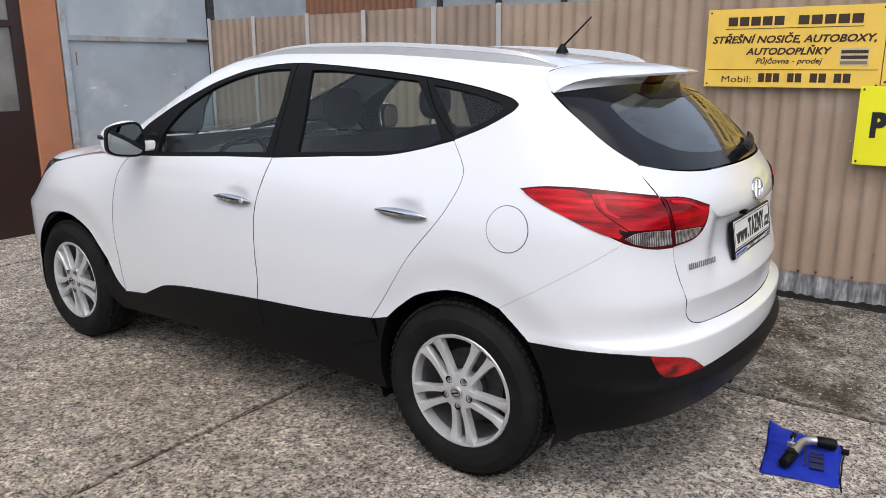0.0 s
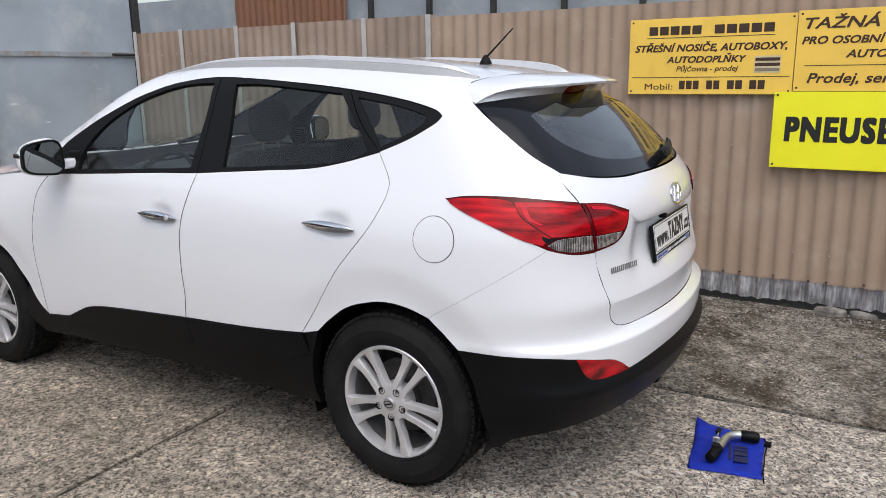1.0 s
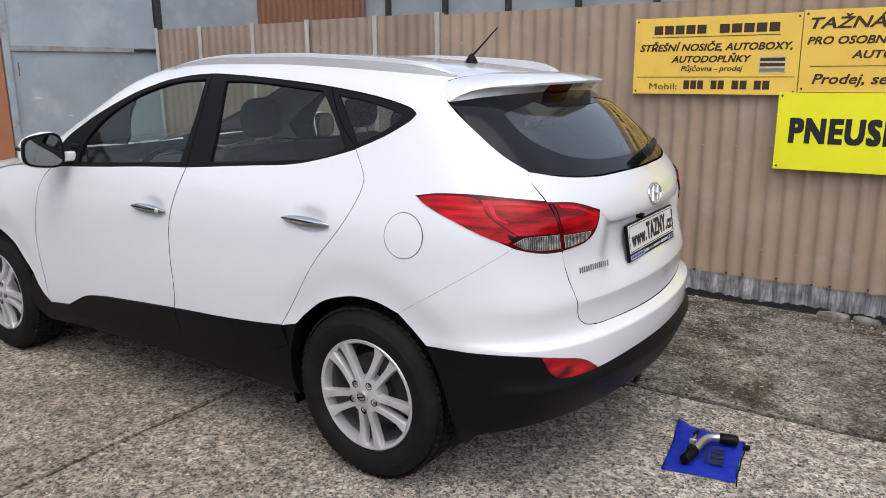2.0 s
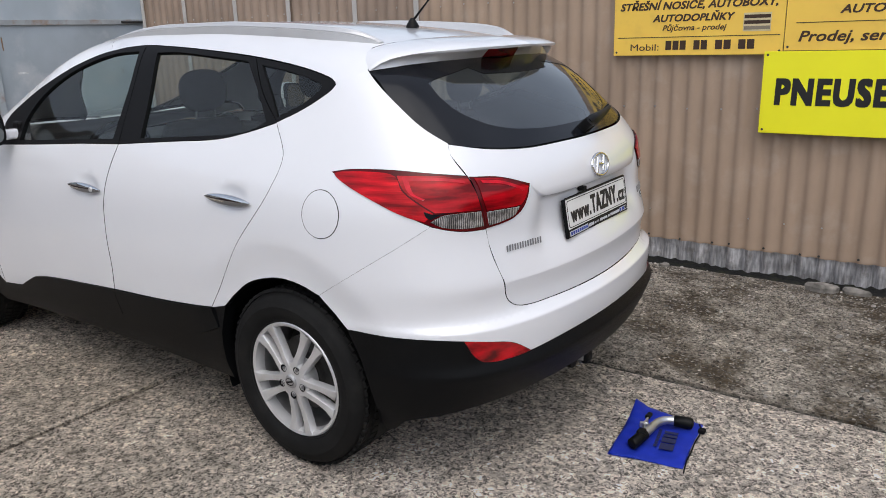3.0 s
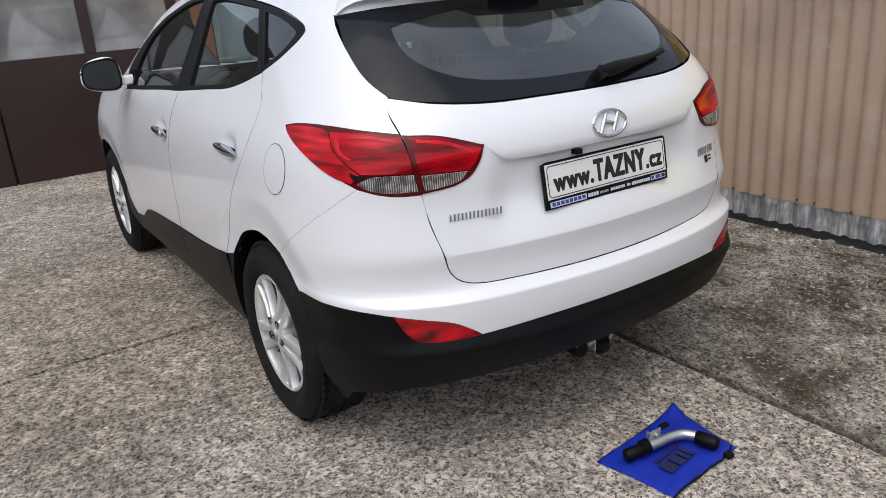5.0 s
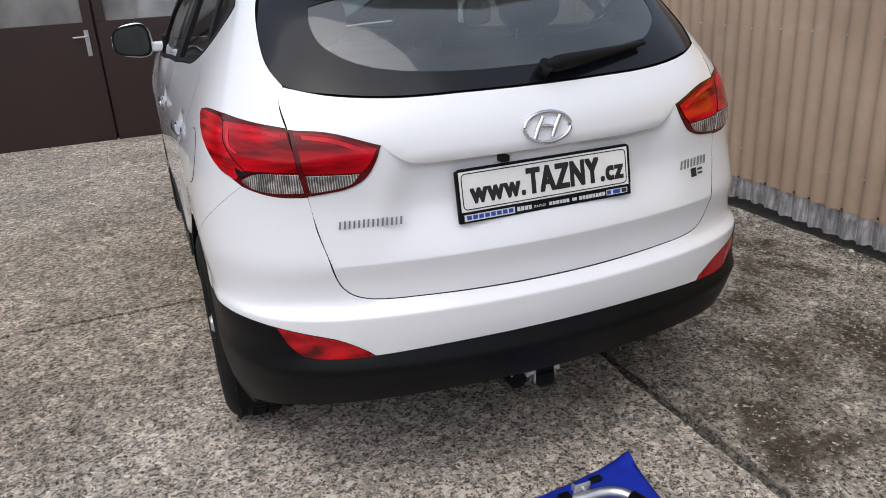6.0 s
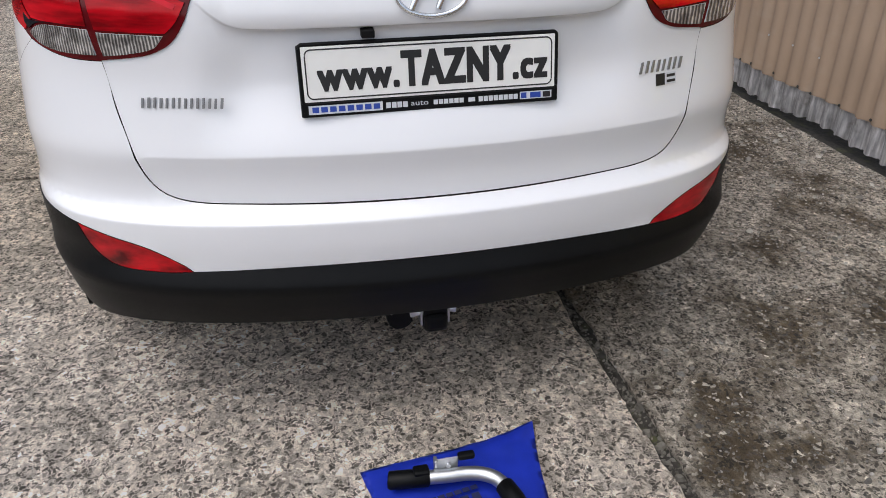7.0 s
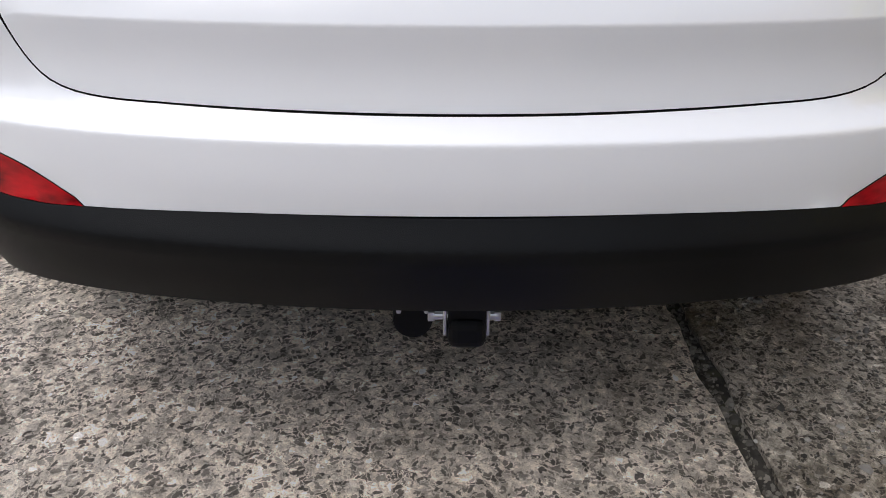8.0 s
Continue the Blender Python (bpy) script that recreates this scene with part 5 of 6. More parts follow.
for (hx, hz), (left_door, right_door), lock in zip(HANDLES, doors, (True, False)):
    for door, side in ((left_door, -1), (right_door, 1)):
        bm = flattened(lambda t: max(0.05, math.sin(math.pi * min(1, max(0, t)))) ** 0.55, 0.245, 0.0205, 0.016)
        bmesh.ops.rotate(bm, matrix=Matrix.Rotation(radians(1.5), 3, "Y"), verts=bm.verts)
        y = on_side(hx, hz)[1] - 0.012
        bmesh.ops.translate(bm, vec=(hx, -side * y, hz), verts=bm.verts)
        # dark lens in the cup paints the shade under the grip
        dark = flattened(lambda t: max(0.02, math.sin(math.pi * t)) ** 0.7, 0.135, 0.0125, 0.006)
        bmesh.ops.translate(dark, vec=(hx + 0.004, -side * (on_door(hx, hz - 0.008)[1] - 0.001), hz - 0.010), verts=dark.verts)
        part("grip_shade", dark, NEAR_BLACK, door)
        # lower half in a darker chrome, shade painted on the underside
        for f in bm.faces:
            if f.calc_center_median().z < hz - 0.004:
                f.material_index = 1
        grip = part("handle", bm, (CHROME, DULL_CHROME), door, "chrome door handle")
        if lock and side < 0:
            part("key_cap", lathe([(0.0, -0.004), (0.009, -0.004), (0.011, 0.0), (0.011, 0.008)], 20), SILVER, grip).location = (hx + 0.074, y - 0.011, hz - 0.001)


def mirror_shell(inward):
    bm = bmesh.new()
    bmesh.ops.create_uvsphere(bm, u_segments=32, v_segments=20, radius=1)
    for v in bm.verts:
        x, y, z = v.co
        y = math.copysign(abs(y) ** 0.75, y)
        z = math.copysign(abs(z) ** 0.72, z)
        if x > 0:
            x *= 0.22
        v.co = (x * 0.105, y * 0.100 * (1 - 0.1 * z), z * 0.086 * (1 + 0.16 * y * inward))
    return smooth(bm, 60)


def on_mirror_face(scale_y, scale_z, x, thick, inward):
    bm = bmesh.new()
    ring = []
    for k in range(40):
        a = k * math.tau / 40
        c, s = math.cos(a), math.sin(a)
        y = math.copysign(abs(c) ** 0.55, c) * scale_y
        z = math.copysign(abs(s) ** 0.6, s) * scale_z
        ring.append((x, y * (1 - 0.6 * z), z * (1 + 1.6 * y * inward)))
    a = [bm.verts.new(p) for p in ring]
    b = [bm.verts.new((p[0] - thick, p[1], p[2])) for p in ring]
    bm.faces.new(a)
    bm.faces.new(b[::-1])
    for k in range(40):
        bm.faces.new((a[k], b[k], b[(k + 1) % 40], a[(k + 1) % 40]))
    bmesh.ops.recalc_face_normals(bm, faces=bm.faces)
    return bm


for side in (-1, 1):
    mirror = new("door_mirror")
    mirror.parent = car
    mirror["label"] = "white door mirror with a black rim"
    mirror.matrix_basis = pose(-1.875, side * 0.985, 1.185, 0, 0, side * 8)
    part("shell", mirror_shell(-side), PAINT, mirror, "white mirror shell")
    part("rim", on_mirror_face(0.094, 0.079, 0.030, 0.03, -side), SATIN, mirror, "black mirror rim")
    part("glass", on_mirror_face(0.084, 0.069, 0.0315, 0.004, -side), MIRROR, mirror, "mirror glass")
    part("turn_lamp", boxed(-0.05, 0.015, side * 0.093 - 0.006, side * 0.093 + 0.006, 0.004, 0.026, 0.005), CHROME, mirror, "silver turn lamp")
    part("foot", boxed(-0.04, 0.02, -side * 0.14 - 0.055, -side * 0.14 + 0.055, -0.062, -0.014, 0.012), PAINT, mirror)
    part("foot_cover", boxed(-0.05, 0.03, -side * 0.18 - 0.03, -side * 0.18 + 0.03, -0.078, 0.02, 0.012), SATIN, mirror)


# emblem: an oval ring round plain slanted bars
def oval_ring(ry, rz, r):
    return tube([(0, ry * math.cos(a), rz * math.sin(a)) for a in [k * math.tau / 48 for k in range(48)]], r, 10, closed=True)


def laid(y, z, off=0.0):
    """A pose on the tailgate whose x looks out of it and y runs along it."""
    p = Vector(on_tail(y, z))
    dy = (Vector(on_tail(y + 0.01, z)) - Vector(on_tail(y - 0.01, z))).normalized()
    dz = (Vector(on_tail(y, z + 0.01)) - Vector(on_tail(y, z - 0.01))).normalized()
    out = dy.cross(dz).normalized()
    dz = out.cross(dy)
    m = Matrix((out, dy, dz)).transposed().to_4x4()
    m.translation = p + out * off
    return m


emblem = new("emblem")
emblem.parent = car
emblem["label"] = "chrome oval emblem"
emblem.matrix_basis = laid(0.0, 1.061, 0.003)
part("ring", oval_ring(0.069, 0.040, 0.0055), EMBLEM, emblem)
for y0, y1 in ((-0.042, -0.012), (0.010, 0.040)):
    bm = tube([(0.001, y0, -0.027), (0.002, (y0 + y1) / 2 - 0.003, 0.0), (0.001, y1, 0.027)], [0.006, 0.008, 0.006], 10)
    part("bar", bm, EMBLEM, emblem)
part("bar", tube([(0.002, -0.022, 0.004), (0.003, 0.0, 0.002), (0.002, 0.022, -0.004)], 0.0055, 10), EMBLEM, emblem)


def badge(y0, y1, z, tall, count, lean):
    b = new("badge")
    b.parent = car
    b["label"] = "row of small chrome badge pieces"
    b.matrix_basis = laid((y0 + y1) / 2, z, 0.002)
    w = (y1 - y0) / count
    for k in range(count):
        for stroke, (y0_, y1_) in enumerate(((-0.36, -0.17), (0.14, 0.36))):
            bm = boxed(-0.002, 0.001, w * y0_, w * y1_, -tall / 2, tall / 2 * (1.0 if (k + stroke) % 2 else 0.9), 0.0006)
            for v in bm.verts:
                v.co.y += v.co.z * lean + (k + 0.5 - count / 2) * w
            part("piece", bm, DULL_CHROME, b)
    return b


badge(-0.580, -0.410, 0.867, 0.021, 7, 0.12)
badge(0.465, 0.592, 0.878, 0.026, 4, 0.3)
sticker = new("sticker")
sticker.parent = car
sticker["label"] = "small grey warranty sticker"
sticker.matrix_basis = laid(0.543, 0.847, 0.0015)
part("backing", boxed(-0.0004, 0.0004, -0.030, 0.030, -0.013, 0.013), PALE_INK, sticker)
part("mark", boxed(0.0004, 0.0009, -0.030, -0.004, -0.013, 0.013), INK, sticker)
for k in (-1, 1):
    part("bar", boxed(0.0004, 0.0009, 0.002, 0.026, k * 0.006 - 0.003, k * 0.006 + 0.003), INK, sticker)

# number plate in its holder
plate = new("number_plate")
plate.parent = car
plate["label"] = "white show plate in a black dealer holder"
pm = laid(0.0, 0.90, 0.016)
pm.translation.z += 0.002
plate.matrix_basis = pm
part("holder", boxed(-0.012, 0.0, -0.2675, 0.2675, -0.0705, 0.0705, 0.004), TRIM, plate, "black plate holder")


def frame_ring(w, h, r, x, t):
    pts = []
    for cy, cz, a0 in ((w - r, h - r, 0), (-w + r, h - r, 90), (-w + r, -h + r, 180), (w - r, -h + r, 270)):
        pts += [(x, cy + r * math.cos(radians(a0 + k * 15)), cz + r * math.sin(radians(a0 + k * 15))) for k in range(7)]
    return tube(pts, t, 8, closed=True)


sheet_ = new("plate_sheet")
sheet_.parent = plate
sheet_["label"] = "white pressed plate"
sheet_.location = (0, 0, 0.0135)
part("blank", boxed(0.0, 0.002, -0.259, 0.259, -0.0535, 0.0535, 0.001), PLATE_WHITE, sheet_)
part("border", frame_ring(0.252, 0.0475, 0.012, 0.002, 0.0014), INK, sheet_)
part("holder_edge", frame_ring(0.263, 0.0575, 0.008, -0.001, 0.004), TRIM, sheet_)
stand = Matrix(((0, 0, 1, 0), (1, 0, 0, 0), (0, 1, 0, 0), (0, 0, 0, 1)))
for say, y, z, size, width, fat in (("www.", -0.231, -0.0305, 0.079, 0.163, 0.0026), ("TAZNY", -0.064, -0.0305, 0.094, 0.228, 0.0034), (".cz", 0.168, -0.0305, 0.078, 0.075, 0.0028)):
    text(say, size, INK, sheet_, Matrix.Translation((0.0023, y, z)) @ stand, depth=0.0006, width=width, bold=fat, space=1.12)
strip = new("dealer_strip")
strip.parent = plate
strip["label"] = "black strip with small pale print"
strip.location = (0.0005, 0, -0.055)
part("base", boxed(-0.001, 0.0006, -0.262, 0.262, -0.0125, 0.0105), TRIM, strip)
part("patch", boxed(0.0006, 0.0012, -0.253, -0.105, -0.0095, 0.008), PALE_INK, strip, "pale blue patch")
for k in range(8):
    part("bar", boxed(0.0012, 0.0017, -0.246 + 0.0175 * k, -0.233 + 0.0175 * k, -0.006, 0.005), BLUE_INK, strip)
for y0, y1, h in ((-0.099, -0.053, 0.0065), (-0.001, 0.064, 0.0055), (0.072, 0.088, 0.005), (0.094, 0.180, 0.006)):
    n = max(1, round((y1 - y0) / 0.011))
    for k in range(n):
        w = (y1 - y0) / n
        part("bar", boxed(0.0006, 0.0012, y0 + k * w + 0.001, y0 + (k + 1) * w - 0.001, -h, h - 0.0015), PALE_INK, strip)
text("auto", 0.015, PALE_INK, strip, Matrix.Translation((0.0009, -0.047, -0.0045)) @ stand, depth=0.0002, width=0.036)
part("patch", boxed(0.0006, 0.0012, 0.184, 0.253, -0.0075, 0.0085), PALE_INK, strip, "pale patch")
for y0, y1 in ((0.186, 0.198), (0.206, 0.229), (0.234, 0.250)):
    part("bar", boxed(0.0012, 0.0017, y0, y1, -0.0055, 0.006), BLUE_INK if y1 < 0.24 else INK, strip)
part("reversing_camera", boxed(0.762, 0.789, -0.140, -0.114, 0.984, 1.001, 0.003), SATIN, car, "small black camera under the lip")

# wiper
wiper = new("rear_wiper")
wiper.parent = car
wiper["label"] = "black rear wiper with a broad arm"
w0, w1 = Vector(on_tail(0.03, 1.190)), Vector(on_tail(0.40, 1.222))
rest = [Vector(on_tail(0.03 + 0.37 * t, 1.190 + 0.032 * t)) for t in [k / 10 for k in range(11)]]
up = Vector((0.75, 0, 0.66))
bm = tube([p + up * (0.030 - 0.012 * k / 10) for k, p in enumerate(rest)], [0.014, 0.022, 0.022, 0.020, 0.018, 0.016, 0.014, 0.012, 0.010, 0.009, 0.006], 12)
part("arm", bm, SATIN, wiper)
part("blade", tube([p + up * 0.008 + Vector((0, 0, 0.012)) for p in rest[2:]], 0.006, 8), RUBBER, wiper)
part("pivot", tube([w0 - up * 0.005, w0 + up * 0.04], 0.02, 16), SATIN, wiper)

# tow coupling under the bumper
hitch = new("tow_socket")
hitch.parent = car
hitch["label"] = "detachable tow coupling and trailer socket"
part("socket", tube([(0.60, -0.076, 0.29), (0.72, -0.076, 0.284), (0.732, -0.076, 0.284)], [0.028, 0.033, 0.031], 24), TRIM, hitch, "black trailer socket")
part("socket_plate", boxed(0.60, 0.606, -0.115, -0.015, 0.26, 0.36, 0.003), STEEL, hitch)
part("receiver", boxed(0.55, 0.735, -0.018, 0.036, 0.256, 0.335, 0.010), IRON, hitch, "dark square receiver")
for y in (-0.028, 0.040):
    part("side_plate", boxed(0.66, 0.748, y, y + 0.006, 0.266, 0.34, 0.002), STEEL, hitch, "zinc side plate")
for y in (-0.098, -0.054):
    part("socket_screw", tube([(0.728, y, 0.303), (0.735, y, 0.303)], 0.004, 8), STEEL, hitch)
part("receiver_cap", boxed(0.728, 0.762, -0.021, 0.041, 0.246, 0.300, 0.016), TRIM, hitch, "black receiver cap")
part("cap_collar", boxed(0.716, 0.742, -0.0235, 0.0435, 0.244, 0.304, 0.016), DULL_CHROME, hitch, "bright collar round the receiver cap")
for y0, y1 in ((-0.052, -0.040), (0.052, 0.064)):
    part("pin_head", boxed(0.724, 0.742, y0, y1, 0.289, 0.306, 0.002), STEEL, hitch)
part("cross_pin", tube([(0.735, -0.044, 0.298), (0.735, 0.058, 0.298)], 0.0085, 12), STEEL, hitch)
part("socket_end", boxed(0.70, 0.750, -0.020, 0.040, 0.286, 0.332, 0.004), TRIM, hitch, "black end of the receiver socket")
part("cross_beam", boxed(0.50, 0.58, -0.5, 0.5, 0.30, 0.36, 0.01), IRON, hitch)

# ---- inside the car ----
part("headliner", sheet([(x * 0.98, s * 0.97, *c) for x, s, *c in roof_outline], on_hoop, gap=0, step=0.08, lift=-0.03, depth=0), LINER, car, "grey headliner")
pair("door_lining", sheet([(-2.1, 0.5, True), (-2.1, 1.07, True), (-1.85, 1.10, True), (-1.0, 1.142, True), (-0.25, 1.212, True), (0.0, 1.275, True), (0.35, 1.18, True), (0.38, 0.82, True), (-0.35, 0.82, True), (-0.5, 0.5, True)], on_side, gap=0, step=0.06, lift=-0.06, depth=-0.055), (CABIN, CABIN), car, "dark door and boot lining")
part("cabin_floor", boxed(-2.4, 0.45, -0.70, 0.70, 0.40, 0.46, 0.01), CABIN, car)
part("boot_cover", boxed(0.02, 0.50, -0.62, 0.62, 1.00, 1.02, 0.006), CABIN, car, "dark boot cover")
part("dashboard", boxed(-2.35, -1.85, -0.74, 0.74, 0.70, 1.045, 0.06), CABIN, car, "dark dashboard")
part("tailgate_lining", sheet(both_ways([(0.0, 1.15), (-0.5, 1.15, True), (-0.55, 0.8), (-0.5, 0.7, True), (0.0, 0.7)]), on_tail, gap=0, step=0.07, lift=-0.05, depth=0), CABIN, car)
wheel_pts = [(-1.79 + 0.07 * math.sin(a), -0.37 + 0.185 * math.cos(a), 0.985 + 0.172 * math.sin(a)) for a in [k * math.tau / 40 for k in range(40)]]
steering = part("steering_wheel", tube(wheel_pts, 0.015, 10, closed=True), SATIN, car, "black steering wheel")
part("boss", boxed(-1.83, -1.77, -0.44, -0.30, 0.94, 1.02, 0.02), CABIN, steering)
for dy in (-0.17, 0.17):
    part("spoke", tube([(-1.80, -0.37, 0.98), (-1.79, -0.37 + dy, 0.985)], 0.013, 8), SILVER, steering)


def seat(x, y, wide, deep=0.5, back=0.62, head=True):
    s = new("seat")
    s.parent = car
    s["label"] = "dark cloth car seat"
    part("cushion", boxed(x - deep, x, y - wide / 2, y + wide / 2, 0.55, 0.70, 0.05), CLOTH, s)
    bm = boxed(-0.07, 0.07, y - wide / 2, y + wide / 2, 0.0, back, 0.06)
    for v in bm.verts:
        k = v.co.z / back
        v.co.y = y + (v.co.y - y) * (1 - 0.22 * k * k)
        v.co = (x + v.co.x + 0.17 * k, v.co.y, 0.62 + v.co.z)
    part("backrest", bm, CLOTH, s)
    if head:
        for hy in ([y] if wide < 0.7 else [y - wide * 0.33, y, y + wide * 0.33]):
            bm = bmesh.new()
            bmesh.ops.create_uvsphere(bm, u_segments=20, v_segments=14, radius=1)
            for v in bm.verts:
                v.co = (x + 0.185 + v.co.x * 0.055, hy + math.copysign(abs(v.co.y) ** 0.75, v.co.y) * 0.125, 0.62 + back + 0.125 + math.copysign(abs(v.co.z) ** 0.75, v.co.z) * 0.095)
            part("headrest", smooth(bm), CLOTH, s)
            for d in (-0.05, 0.05):
                part("post", tube([(x + 0.18, hy + d, 0.60 + back), (x + 0.185, hy + d, 0.70 + back)], 0.006, 8), STEEL, s)
    return s


seat(-1.20, -0.37, 0.50, 0.5, 0.585)
seat(-1.20, 0.37, 0.50, 0.5, 0.585)
seat(-0.28, 0.0, 1.26, 0.48, 0.58)

# ---- signs on the fence ----
SIGN = material("orange_yellow_sign", (0.98, 0.63, 0.10), 0.45, vary=0.05, scale=4, dirt=(0.70, 0.43, 0.08), dirt_scale=6, dirt_amount=0.3)
LEMON = material("lemon_yellow_sign", (0.98, 0.93, 0.02), 0.4, vary=0.03, scale=3)
PRINT = material("dark_brown_print", (0.05, 0.025, 0.012), 0.6)
up_wall = Matrix(((1, 0, 0, 0), (0, 0, -1, 0), (0, 1, 0, 0), (0, 0, 0, 1)))


def board(name, x0, x1, z0, z1, y, mat, label):
    s = thing(name, label, "sign", "signs on the fence")
    part("board", boxed(x0, x1, y - 0.004, y, z0, z1, 0.0015), mat, s)
    for x in (x0 + 0.02, x1 - 0.02):
        for z in (z0 + 0.02, z1 - 0.02):
            part("screw", lathe([(0, -0.003), (0.006, -0.002), (0.007, 0.0)], 10), IRON, s).location = (x, y - 0.004, z)
    return s


def words(s, say, x, z, size, width, mat, shear=0.0, bold=0.0, y=2.16, space=1.0):
    return text(say, size, mat, s, Matrix.Translation((x, y - 0.005, z)) @ up_wall, depth=0.0008, width=width, shear=shear, bold=bold, space=space)


def bars(s, x0, x1, z0, z1, count, mat, y=2.16, lean=0.0):
    w = (x1 - x0) / count
    for k in range(count):
        bm = boxed(x0 + w * (k + 0.09), x0 + w * (k + 0.91), y - 0.0055, y - 0.0045, z0, z1)
        for v in bm.verts:
            v.co.x += (v.co.z - z0) * lean
        part("bar", bm, mat, s)


SY = 2.195
roof_sign = board("advertising_sign", -0.115, 0.92, 1.375, 1.862, SY, SIGN, "orange-yellow advertising board with dark print")
bars(roof_sign, 0.01, 0.36, 1.757, 1.812, 5, PRINT, SY)
bars(roof_sign, 0.43, 0.80, 1.757, 1.812, 5, PRINT, SY)
part("rule", boxed(0.0, 0.80, SY - 0.0055, SY - 0.0045, 1.737, 1.741), PRINT, roof_sign)
words(roof_sign, "STŘEŠNÍ NOSIČE, AUTOBOXY,", -0.075, 1.651, 0.062, 0.95, PRINT, 0.25, 0.0017, SY)
words(roof_sign, "AUTODOPLŇKY", 0.14, 1.578, 0.058, 0.50, PRINT, 0.25, 0.0017, SY)
words(roof_sign, "Půjčovna - prodej", 0.205, 1.523, 0.048, 0.39, PRINT, 0.25, 0.0006, SY)
part("rule", boxed(-0.09, 0.90, SY - 0.0055, SY - 0.0045, 1.483, 1.487), PRINT, roof_sign)
words(roof_sign, "Mobil:", 0.0, 1.405, 0.058, 0.185, PRINT, 0.0, 0.0, SY)
for x0, x1, n in ((0.225, 0.36, 3), (0.40, 0.49, 2), (0.53, 0.63, 2), (0.665, 0.765, 2)):
    bars(roof_sign, x0, x1, 1.408, 1.463, n, PRINT, SY)
part("label", boxed(0.69, 0.845, SY - 0.0052, SY - 0.0042, 1.508, 1.612), material("pale_sticker", (0.66, 0.55, 0.33), 0.5, vary=0.1, scale=20), roof_sign, "pale sticker with dark bars")
for k in range(3):
    part("bar", boxed(0.695, 0.84, SY - 0.0062, SY - 0.0052, 1.517 + 0.032 * k, 1.537 + 0.032 * k), PRINT if k else material("grey_bar", (0.25, 0.21, 0.15), 0.6), roof_sign)
tow_sign = board("advertising_sign", 0.925, 2.05, 1.395, 1.872, SY - 0.006, SIGN, "orange-yellow advertising board for towing gear")
words(tow_sign, "TAŽNÁ ZAŘÍZENÍ", 0.965, 1.765, 0.09, 0.99, PRINT, 0.25, 0.0018, SY - 0.006)
words(tow_sign, "PRO OSOBNÍ A DODÁVKOVÉ", 0.955, 1.675, 0.062, 0.98, PRINT, 0.25, 0.0017, SY - 0.006)
words(tow_sign, "AUTOMOBILY", 1.20, 1.592, 0.062, 0.50, PRINT, 0.25, 0.0017, SY - 0.006)
part("rule", boxed(0.98, 2.0, SY - 0.0115, SY - 0.0105, 1.545, 1.549), PRINT, tow_sign)
words(tow_sign, "Prodej, servis,", 1.0, 1.445, 0.082, 0.56, PRINT, 0.25, 0.0015, SY - 0.006)
tyre_sign = board("tyre_service_sign", 0.825, 1.95, 0.922, 1.392, SY - 0.014, LEMON, "lemon yellow board with bold black lettering")
words(tyre_sign, "PNEUSERVIS", 0.900, 1.095, 0.200, 0.93, INK, 0.03, 0.0085, SY - 0.014, 1.16)

# ---- the bag and the tow ball on the ground ----
BAG = material("blue_nylon", (0.018, 0.055, 0.62), 0.55, vary=0.12, scale=14, bump=0.2, bump_scale=600)
bag = thing("drawstring_bag", "flat blue nylon drawstring bag lying on the concrete", "bag")
CORNERS = [Vector(p) for p in ((0.955, -0.21), (1.225, -0.16), (1.188, 0.195), (0.890, 0.238))]


def bag_cloth(raise_, shrink):
    bm = bmesh.new()
    n = 28
    grid = []
    mid = sum(CORNERS, Vector((0, 0))) / 4
    for i in range(n + 1):
        row = []
        for j in range(n + 1):
            u, v = i / n, j / n
            p = (1 - u) * (1 - v) * CORNERS[0] + u * (1 - v) * CORNERS[1] + u * v * CORNERS[2] + (1 - u) * v * CORNERS[3]
            p += (mid - p) * (0.035 * math.sin(math.pi * v) ** 2 * (abs(u - 0.5) * 2) ** 4 + 0.02 * math.sin(math.pi * u) ** 2 * (abs(v - 0.5) * 2) ** 4 + shrink)
            edge_ = min(u, 1 - u, v, 1 - v)
            z = raise_ + min(1, edge_ * 12) * (0.007 + 0.005 * noise.noise(Vector((p.x * 9, p.y * 9, 2)))) + 0.003 * noise.noise(Vector((p.x * 24, p.y * 24, 7)))
            z += 0.018 * max(0, 1 - (Vector((u, v)) - Vector((0.0, 1.0))).length * 5)
            row.append(bm.verts.new((p.x, p.y, max(0.003, z))))
        grid.append(row)
    for i in range(n):
        for j in range(n):
            f = bm.faces.new((grid[i][j], grid[i + 1][j], grid[i + 1][j + 1], grid[i][j + 1]))
            f.smooth = True
    made = bmesh.ops.solidify(bm, geom=bm.faces[:], thickness=0.0015)
    bmesh.ops.recalc_face_normals(bm, faces=bm.faces)
    return smooth(bm, 60)


